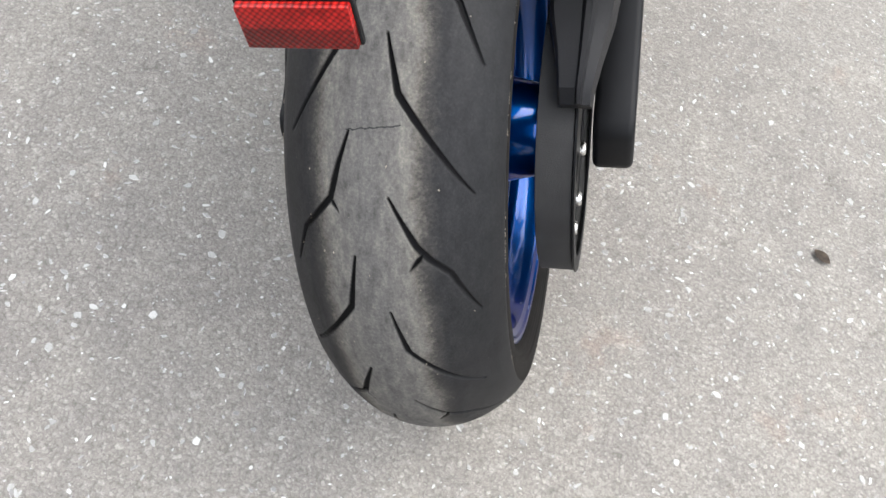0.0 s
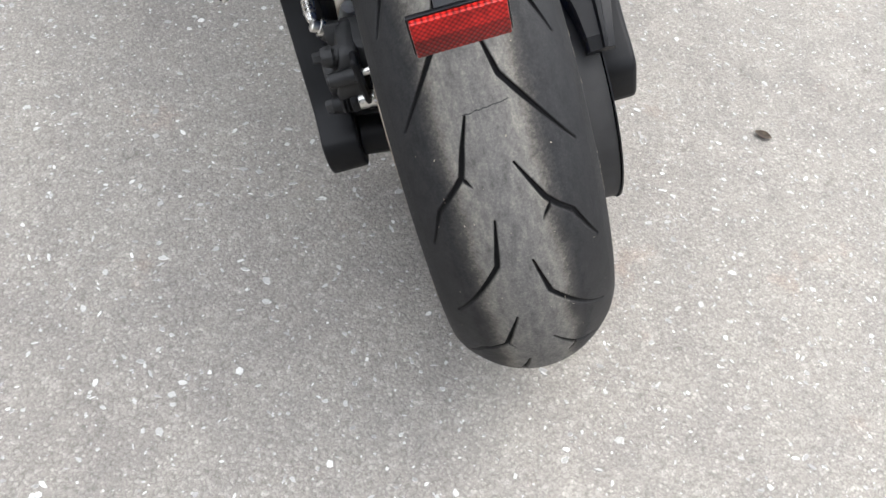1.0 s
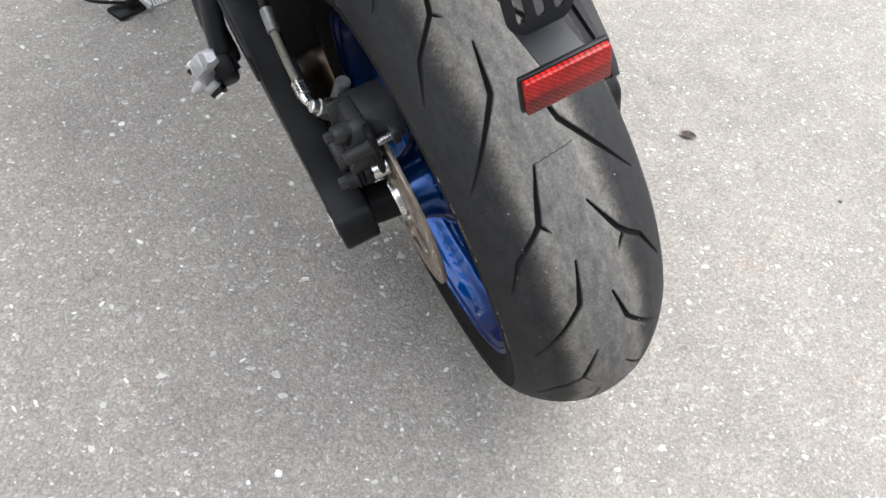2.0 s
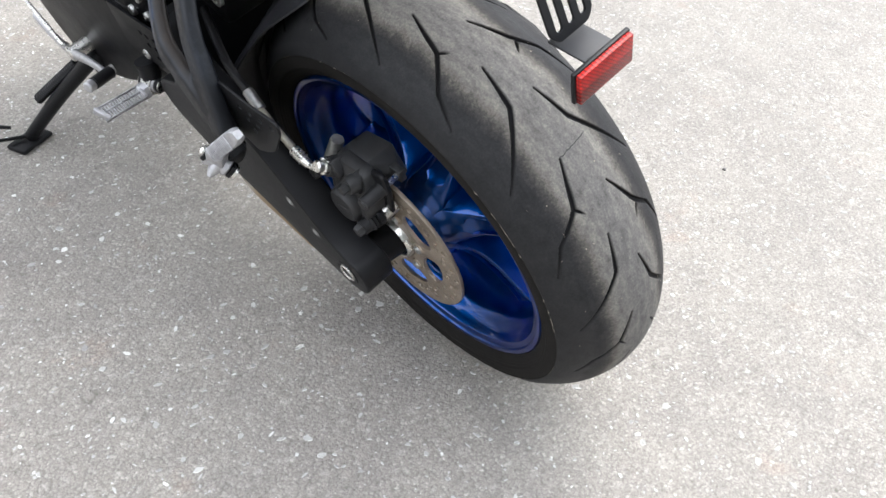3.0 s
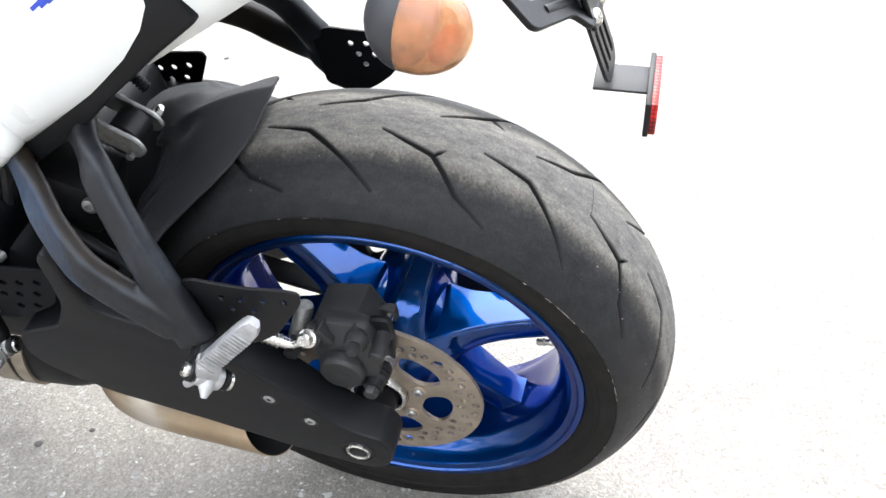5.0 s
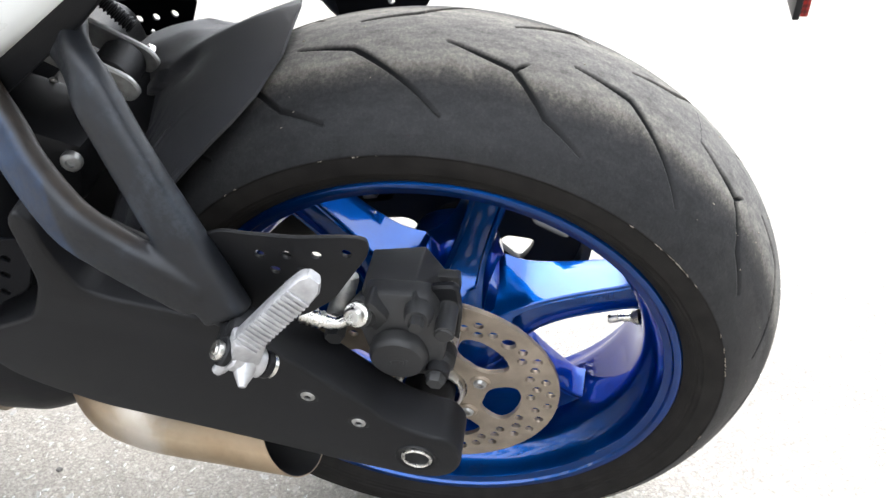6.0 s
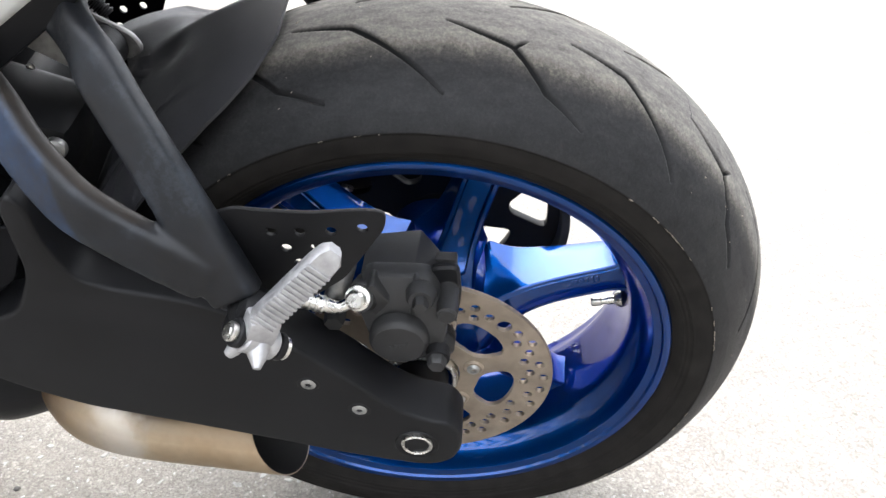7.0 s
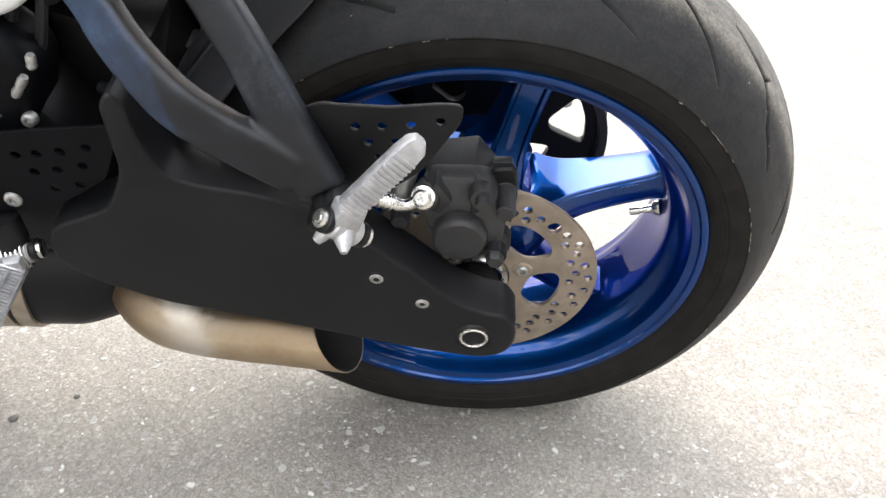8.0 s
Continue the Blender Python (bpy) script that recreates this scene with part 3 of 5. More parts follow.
def build_tree():
    """A conifer: tapered trunk, whorls of drooping boughs, each a spray of needle tufts."""
    rng = random.Random(11)
    tree = new("fir_tree")
    tagged(tree, "unseen dark green fir tree at the edge of the yard", "tree", "trees round the yard")
    part("trunk", turned((0, 0, 0), (0, 0, 9.4), [(0, 0.20), (0.05, 0.16), (0.5, 0.09), (1, 0.012)], 10), BARK, tree)
    verts, faces = [], []
    for i in range(34):
        z = 0.9 + 8.5 * (i / 33) ** 0.95
        reach = 2.3 * (1 - (z / 9.9) ** 1.15) * rng.uniform(0.75, 1.1) + 0.12
        for j in range(9):
            turn = math.tau * (j + rng.random() * 0.8) / 9 + i
            long = reach * rng.uniform(0.6, 1.1)
            for k in range(max(3, int(long * 6))):
                u = (k + rng.random()) / max(3, int(long * 6))
                c = Vector((math.cos(turn) * long * u, math.sin(turn) * long * u, z - 0.32 * long * u * u + rng.uniform(-0.06, 0.06)))
                side_ = Vector((-math.sin(turn), math.cos(turn), 0)) * rng.uniform(-0.22, 0.22) * (1 - 0.4 * u)
                size = rng.uniform(0.10, 0.20)
                d = Vector((rng.uniform(-1, 1), rng.uniform(-1, 1), rng.uniform(-0.5, 0.3))).normalized() * size
                e = Vector((rng.uniform(-1, 1), rng.uniform(-1, 1), rng.uniform(-0.6, 0.2))).normalized() * size * 0.5
                base = len(verts)
                verts += [tuple(c + side_ - d), tuple(c + side_ + e), tuple(c + side_ + d), tuple(c + side_ - e - Vector((0, 0, size * 0.5)))]
                faces += [(base, base + 1, base + 2), (base, base + 2, base + 3)]
    me = bpy.data.meshes.new("crown")
    me.from_pydata(verts, [], faces)
    part("crown", me, NEEDLES, tree)
    return tree


def build_trees():
    """A belt of firs round the yard, far enough back that only the lacquer mirrors it."""
    rng = random.Random(5)
    first = build_tree()
    made = 0
    for k in range(58):
        a = -138 + 354 * k / 57 + rng.uniform(-2, 2)
        # near, rear and left firs are unseen additions that darken reflections and sky light
        near = 9.0 if 30 < a < 110 or a < -86 else 19.0 if a >= 110 else 18.5
        r, tall = near + rng.uniform(-0.6, 1.6), rng.uniform(0.9, 1.15)
        m = Matrix.Translation((r * math.cos(radians(a)), r * math.sin(radians(a)), -0.02)) @ Matrix.Rotation(rng.uniform(0, math.tau), 4, "Z")
        ob = first if made == 0 else copy_thing(first, m)
        ob.matrix_basis = m
        ob.scale = (tall, tall, tall)
        made += 1


def build_pebble(m, s):
    bm = bmesh.new()
    bmesh.ops.create_icosphere(bm, subdivisions=2, radius=s)
    for v in bm.verts:
        v.co *= 1 + 0.35 * noise.noise(v.co / s * 1.3 + m.translation * 50)
        v.co.z *= 0.55
    ob = part("pebble", bm, PEBBLE)
    tagged(ob, "small dark loose pebble on the asphalt", "pebble", "loose pebbles")
    ob.matrix_world = m


# ---- the motorcycle ----
bike = new("motorcycle")
bike.matrix_world = BIKE
tagged(bike, "naked sports motorcycle, blue wheel, white tail, leaning on its stand", "motorcycle")


def tread_radius(x):
    return 0.3118 - 5.2 * x * x - 150 * x ** 4


def groove_lines():
    """Grooves as lines of (degrees from the top to the rear, x): nine repeats of a forked and a bent groove each side."""
    lines = []
    left_fork = [(4.0, -0.0185), (8.5, -0.027), (13.4, -0.0345), (18.9, -0.0605), (25.8, -0.0735)]
    left_bent = [(21.6, -0.0165), (30.3, -0.0245), (38.0, -0.052), (43.4, -0.071)]
    right_fork = [(12.8, 0.0115), (19.9, 0.0305), (21.8, 0.0385), (24.6, 0.053), (33.0, 0.072)]
    right_bent = [(30.4, 0.0075), (38.2, 0.017), (41.2, 0.028), (52.0, 0.069)]
    for k in range(9):
        for base, shift in ((left_fork, 0.0), (left_bent, 0.0), (right_fork, 0.0), (right_bent, 0.0)):
            lines.append(([(a + shift + 39.2 * k if k < 5 else a + shift - 39.2 * (9 - k), x) for a, x in base], 0.0031))
        at = 39.2 * k if k < 5 else -39.2 * (9 - k)
        lines.append(([(13.4 + at, -0.0345), (15.3 + at, -0.0275)], 0.0022))
        lines.append(([(21.0 + at, 0.035), (23.6 + at, 0.0245)], 0.0022))
    return lines


def build_tyre(parent):
    """A wide sports tyre with cut grooves: a fine ring of quads, sunk along the groove lines."""
    n, width = 2000, 0.0812
    across = np.linspace(-width, width, 215)
    theta = np.arange(n) / n * 2 * math.pi
    th, xx = np.meshgrid(theta, across, indexing="ij")
    depth = np.zeros_like(xx)
    arc = 0.305
    for line, half in groove_lines():
        pts = np.array([(radians(a) * arc, x * 1.08) for a, x in line])
        seg = np.linalg.norm(np.diff(pts, axis=0), axis=1)
        total, done = seg.sum(), 0.0
        mid = pts[:, 0].mean()
        u = (th * arc - mid + math.pi * arc) % (2 * math.pi * arc) - math.pi * arc + mid
        near = np.abs(u - mid) < 0.11
        uu, vv = u[near], xx[near] * 1.08
        best = np.zeros(uu.shape)
        for a, b, length in zip(pts, pts[1:], seg):
            d = (b - a) / length
            s = np.clip((uu - a[0]) * d[0] + (vv - a[1]) * d[1], 0, length)
            dist = np.hypot(uu - a[0] - s * d[0], vv - a[1] - s * d[1])
            share = (done + s) / total
            w = half * (0.45 + 0.55 * np.clip(share * 3.5, 0, 1)) * (1 - 0.55 * np.clip((share - 0.45) / 0.55, 0, 1))
            cut = np.clip((w - dist) / 0.0011, 0, 1)
            best = np.maximum(best, cut * cut * (3 - 2 * cut) * (1 - 0.55 * np.clip((share - 0.6) / 0.4, 0, 1)))
            done += length
        depth[near] = np.maximum(depth[near], best)
    rr = 0.3118 - 5.2 * xx ** 2 - 150 * xx ** 4 - 0.0042 * depth
    left = [(-0.0848, 0.2652), (-0.0872, 0.2612), (-0.0884, 0.2588), (-0.0887, 0.2578), (-0.0881, 0.2573), (-0.0884, 0.2555), (-0.0891, 0.2520), (-0.0891, 0.2462), (-0.0884, 0.2412), (-0.0884, 0.2402), (-0.0871, 0.2394), (-0.0862, 0.2372), (-0.0866, 0.2362), (-0.0850, 0.2352), (-0.0846, 0.2338), (-0.0848, 0.2328), (-0.0834, 0.2318), (-0.0828, 0.2305), (-0.0815, 0.2285), (-0.0785, 0.2255), (-0.0765, 0.2235), (-0.0725, 0.2215)]
    xs = np.concatenate([[x for x, r in left[::-1]], across, [-x for x, r in left]])
    m = len(xs)
    X = np.tile(xs, (n, 1))
    R = np.concatenate([np.tile([r for x, r in left[::-1]], (n, 1)), rr, np.tile([r for x, r in left], (n, 1))], axis=1)
    T = theta[:, None]
    co = np.stack([X, -R * np.sin(T), R * np.cos(T)], axis=2).reshape(-1, 3)
    i, j = np.meshgrid(np.arange(n), np.arange(m - 1), indexing="ij")
    i2 = (i + 1) % n
    quads = np.stack([i * m + j, i2 * m + j, i2 * m + j + 1, i * m + j + 1], axis=2).reshape(-1, 4)
    me = bpy.data.meshes.new("tyre")
    me.vertices.add(len(co))
    me.vertices.foreach_set("co", co.ravel())
    me.loops.add(quads.size)
    me.loops.foreach_set("vertex_index", quads.ravel())
    me.polygons.add(len(quads))
    me.polygons.foreach_set("loop_start", np.arange(0, quads.size, 4))
    slot = np.zeros((n, m - 1), int)
    k = len(left)
    slot[:, :k - 4] = 2
    slot[:, m - k + 3:] = 2
    me.update(calc_edges=True)
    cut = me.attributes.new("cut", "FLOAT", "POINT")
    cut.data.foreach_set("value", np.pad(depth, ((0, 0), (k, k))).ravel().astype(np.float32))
    for mat in (TREAD, GROOVE, SIDEWALL):
        me.materials.append(mat)
    me.polygons.foreach_set("material_index", slot.ravel())
    me.shade_smooth()
    ob = part("tyre", me, None, parent, "wide sports tyre, crown worn dusty grey with angled grooves")
    return ob


def build_tyre_details(wheel):
    # a fine crack across the crown between two grooves
    bm = bmesh.new()
    rng = random.Random(4)
    prev = None
    for k in range(23):
        x = -0.0205 + 0.041 * k / 22
        a = 43.1 - 0.8 * k / 22 + rng.uniform(-0.12, 0.12)
        w = 0.07 + 0.05 * rng.random()
        r = tread_radius(x) + 0.00025
        pair = [bm.verts.new(polar(r, a - w, x)), bm.verts.new(polar(r, a + w, x))]
        if prev:
            bm.faces.new((prev[0], prev[1], pair[1], pair[0]))
        prev = pair
    part("crack", bm, GROOVE, wheel, "fine crack across the worn tread")
    # ragged flash of pale rubber where tread and sidewall meet, and loose grit
    verts, faces = [], []
    rng = np.random.default_rng(3)

    def shred(p, a, s, long):
        out, base = polar(1, a), len(verts)
        tang = Vector((0, -math.cos(radians(a)), -math.sin(radians(a))))
        lean = Vector((1, 0, 0)) * rng.uniform(-0.3, 0.3) + out * rng.uniform(-0.4, 0.4)
        for d in ((tang + lean) * s * long, Vector((1, 0, 0)) * s + out * s * 0.5, -(tang + lean) * s * long, Vector((-1, 0, 0)) * s - out * s * 0.5, out * s + Vector((-s, 0, 0))):
            verts.append(tuple(p + d))
        faces.extend([(base, base + 1, base + 4), (base + 1, base + 2, base + 4), (base + 2, base + 3, base + 4), (base + 3, base, base + 4)])

    for k in range(2600):
        a, sign = rng.uniform(-40, 150), -1 if k % 4 else 1
        wear = noise.noise(Vector((a * 0.07, sign, 2))) + 0.7 * noise.noise(Vector((a * 0.5, sign, 5))) + 0.25 * math.exp(-((a - 55) / 22) ** 2)
        if wear < 0.34:
            continue
        wander = 0.0006 * noise.noise(Vector((a * 0.9, sign, 9)))
        shred(polar(0.2578 + wander + rng.normal(0, 0.00016), a, sign * 0.0890), a, rng.uniform(0.00012, 0.00034), rng.uniform(2.0, 5.0))
    for k in range(70):
        a, x = rng.uniform(-30, 140), rng.uniform(-0.075, 0.075)
        shred(polar(tread_radius(x) + 0.0002, a, x), a, rng.uniform(0.0003, 0.0007), rng.uniform(1.0, 2.0))
    me = bpy.data.meshes.new("grit")
    me.from_pydata(verts, [], faces)
    ob = part("grit", me, GLUE, wheel, "shreds of rubber and grit on the tread edge")
    tagged(ob, kind="stuff")


def build_spoke(parent, degrees):
    """One cast spoke: a channelled face with raised borders, deep drafted flanks, swept feet that meet the next spoke at the hub."""
    # radius, front plane, half angle in front, half angle at the back
    table = ((0.044, -0.068, 30.0, 30.0), (0.054, -0.0605, 30.0, 30.0), (0.0600, -0.0555, 29.8, 30.0), (0.0640, -0.0510, 25.5, 30.0), (0.0685, -0.0465, 21.5, 30.0), (0.0725, -0.0425, 18.6, 29.2), (0.0765, -0.0392, 16.4, 29.0), (0.082, -0.0350, 14.2, 22.0), (0.089, -0.0305, 12.2, 16.8), (0.097, -0.0268, 10.5, 13.6), (0.108, -0.0232, 8.9, 11.1), (0.122, -0.0200, 7.6, 8.9), (0.138, -0.0175, 6.7, 7.4), (0.155, -0.0155, 6.0, 6.3), (0.172, -0.0138, 5.5, 5.6), (0.182, -0.0130, 5.5, 5.8), (0.1900, -0.0122, 6.4, 7.3))
    bm = bmesh.new()
    rows = []
    for r, front, af, ab in table:
        deep = 0.0042 * min(1.0, max(0.0, (r - 0.0720) / 0.0050)) * min(1.0, max(0.0, (0.188 - r) / 0.006))
        bead = 0.0009 * min(1.0, max(0.0, (r - 0.066) / 0.006))
        inner = 0.63 * min(1.0, max(0.25, (r - 0.0690) / 0.0080))
        row = []
        for u, x in ((-1.0, front + 0.0012), (-0.93, front), (-inner - 0.13, front), (-inner - 0.06, front - bead), (-inner, front + deep), (0.0, front + deep), (inner, front + deep), (inner + 0.06, front - bead), (inner + 0.13, front), (0.93, front), (1.0, front + 0.0012)):
            a = radians(af * u)
            row.append(bm.verts.new((x, -r * math.sin(a), r * math.cos(a))))
        for share in (0.33, 0.66):
            a = radians(af + (ab - af) * share)
            row.append(bm.verts.new((front + (0.024 - front) * share, -r * math.sin(a), r * math.cos(a))))
        for u, x in ((1.0, 0.022), (0.94, 0.024), (-0.94, 0.024), (-1.0, 0.022)):
            a = radians(ab * u)
            row.append(bm.verts.new((x, -r * math.sin(a), r * math.cos(a))))
        for share in (0.66, 0.33):
            a = -radians(af + (ab - af) * share)
            row.append(bm.verts.new((front + (0.024 - front) * share, -r * math.sin(a), r * math.cos(a))))
        rows.append(row)
    for a, b in zip(rows, rows[1:]):
        n = len(a)
        for k in range(n):
            bm.faces.new((a[k], a[(k + 1) % n], b[(k + 1) % n], b[k]))
    bm.faces.new(rows[0])
    bm.faces.new(rows[-1][::-1])
    bmesh.ops.rotate(bm, verts=bm.verts, matrix=Matrix.Rotation(radians(degrees), 3, "X"))
    return part("spoke", bm, BLUE, parent, sharp=34)


def build_wheel():
    lip = [(-0.0735, 0.2242), (-0.0765, 0.2238), (-0.0785, 0.2222), (-0.0790, 0.2190), (-0.0780, 0.2162), (-0.0755, 0.2147), (-0.0740, 0.2115), (-0.0728, 0.2080), (-0.0700, 0.2066), (-0.0640, 0.2052), (-0.0560, 0.2020), (-0.0500, 0.1975), (-0.0455, 0.1932), (-0.0400, 0.1905), (-0.0320, 0.1893), (-0.0150, 0.1885)]
    inner = lip + [(-x, r) for x, r in lip[::-1]]
    outer = [(0.070, 0.2240), (0.055, 0.2140), (0.030, 0.2000), (-0.030, 0.2000), (-0.055, 0.2140), (-0.070, 0.2240)]
    rim = part("rear_wheel", revolved(inner + outer, 240), BLUE, bike, "glossy metallic blue cast wheel with six spokes", sharp=30)
    hub = revolved([(-0.094, 0.012), (-0.094, 0.0365), (-0.088, 0.0385), (-0.076, 0.0420), (-0.064, 0.0490), (-0.054, 0.0585), (-0.040, 0.0655), (-0.010, 0.0690), (0.020, 0.0695), (0.036, 0.066), (0.050, 0.056), (0.085, 0.048), (0.092, 0.042), (0.092, 0.012)], 96)
    part("hub", hub, BLUE, rim)
    for k in range(6):
        build_spoke(rim, 17.5 + 60 * k)
    # raised maker's mark in the channel of one spoke, as plain bars
    bm = None
    for k, h in enumerate((0.0080, 0.0056, 0.0060, 0.0060, 0.0082, 0.0082)):
        m = Matrix.Rotation(radians(77.5), 4, "X") @ Matrix.Translation((-0.0122 + 0.0005 * k, 0.0042 - h / 2, 0.1395 + k * 0.0049))
        bm = box((0.0022, h, 0.0034), m, 0.0005, 1, bm)
    part("raised_mark", bm, BLUE, rim, "raised cast mark on a spoke")
    # tyre valve in a small boss on the barrel
    v, e = polar(0.1885, 90.0, -0.002), polar(0.1600, 93.4, 0.001)
    part("valve", turned(v, e, [(0, 0.0085), (0.10, 0.0080), (0.22, 0.0062), (0.25, 0.0045), (0.50, 0.0045), (0.52, 0.0036), (0.66, 0.0036), (0.67, 0.0046), (0.97, 0.0044), (1, 0.0036)], 16), STEEL, rim, "plated tyre valve")
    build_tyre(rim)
    build_tyre_details(rim)
    return rim


def build_disc():
    """The drilled brake disc on its six-armed carrier plate, with its bolts and the seal ring."""
    drilled = ((-24.4, 0.092), (-18.6, 0.101), (-15.6, 0.0897), (-9.2, 0.0978), (9.1, 0.102), (15.3, 0.0946), (18.3, 0.107), (24.4, 0.1002), (30.9, 0.0927), (34.4, 0.1057), (40.5, 0.0965), (44.1, 0.1087), (48, 0.0913), (53.7, 0.108), (59.4, 0.099), (66.1, 0.1067), (70.8, 0.090), (76.2, 0.1065), (78.9, 0.095), (86, 0.102), (89, 0.0885))
    holes = [ring_points(0, 0, 0.0335, 40)]
    for k in range(6):
        c = 46 + 60 * k
        win = []
        for j in range(36):
            ca, sa = math.cos(math.tau * j / 36), math.sin(math.tau * j / 36)
            e = (abs(ca) ** 3 + abs(sa) ** 3) ** (-1 / 3)
            r = 0.0670 + 0.0166 * e * sa
            p = polar(r, c + 21.0 * e * ca * (r / 0.0670) ** 0.35)
            win.append((p.y, p.z))
        holes.append(win)
        if k % 2 == 0:
            p = polar(0.0985, c + 0.5)
            holes.append(ring_points(p.y, p.z, 0.0066, 16))
            for a, r in drilled:
                p = polar(r, c + a)
                holes.append(ring_points(p.y, p.z, 0.0043, 14))
    me = plate(ring_points(0, 0, 0.1169, 120), holes, 0.005, 0.0004, side(-0.0995), "brake_disc")
    disc = part("brake_disc", me, DISC, bike, "drilled brake disc, brown with dust")
    for k in range(6):
        p = polar(0.047, 76 + 60 * k, -0.102)
        boss = part("bolt_boss", turned(p + Vector((0.001, 0, 0)), p - Vector((0.0022, 0, 0)), [(0, 0.0098), (0.6, 0.0094), (1.0, 0.0078), (1.0, 0.003)], 20), DISC, disc)
        part("disc_bolt", screw(p - Vector((0.0015, 0, 0)), 0.0062, (-1, 0, 0), 0.0035), DULL, boss)
    part("hub_seal", revolved([(-0.104, 0.0270), (-0.109, 0.0280), (-0.1095, 0.0305), (-0.106, 0.0322), (-0.100, 0.0325), (-0.100, 0.0270)], 48), STEEL, disc, "bright seal ring")


def build_pulley():
    holes = [ring_points(0, 0, 0.03, 32)]
    for k in range(5):
        c = 81 + 72 * k
        win = [polar(0.120, c + u) for u in (-17, 0, 17)] + [polar(0.079, c + u) for u in (5, -5)]
        holes.append(rounded([(p.y, p.z) for p in win], 0.012, 4))
        win = [polar(0.084, c + 36 + u) for u in (-14, 0, 14)] + [polar(0.050, c + 36 + u) for u in (10, -10)]
        holes.append(rounded([(p.y, p.z) for p in win], 0.010, 4))
    me = plate(ring_points(0, 0, 0.137, 120), holes, 0.010, 0.001, side(0.119), "belt_pulley")
    pulley = part("belt_pulley", me, SATIN, bike, "black belt pulley with large cut-outs")
    part("belt", revolved([(0.0985, 0.1425), (0.1305, 0.1425), (0.1315, 0.139), (0.1315, 0.134), (0.128, 0.132), (0.1015, 0.132), (0.0975, 0.134), (0.0975, 0.139)], 140), PULLEY, pulley, "dusty black drive belt")
    for z0, z1 in ((0.139, 0.10), (-0.139, -0.02)):
        part("belt_run", box((0.033, 0.482, 0.009), pose(0.1145, 0.238, (z0 + z1) / 2, math.degrees(math.atan2(z1 - z0, 0.476)), 0, 0), 0.001), PULLEY, pulley)
    part("pulley_flange", revolved([(0.1318, 0.1445), (0.1335, 0.1445), (0.1335, 0.128), (0.1318, 0.128)], 140), SATIN, pulley)
    for k in range(10):
        p = polar(0.102, 31 + 36 * k, 0.1235)
        part("pulley_bolt", screw(p, 0.0085, (1, 0, 0), 0.007), STEEL, pulley)


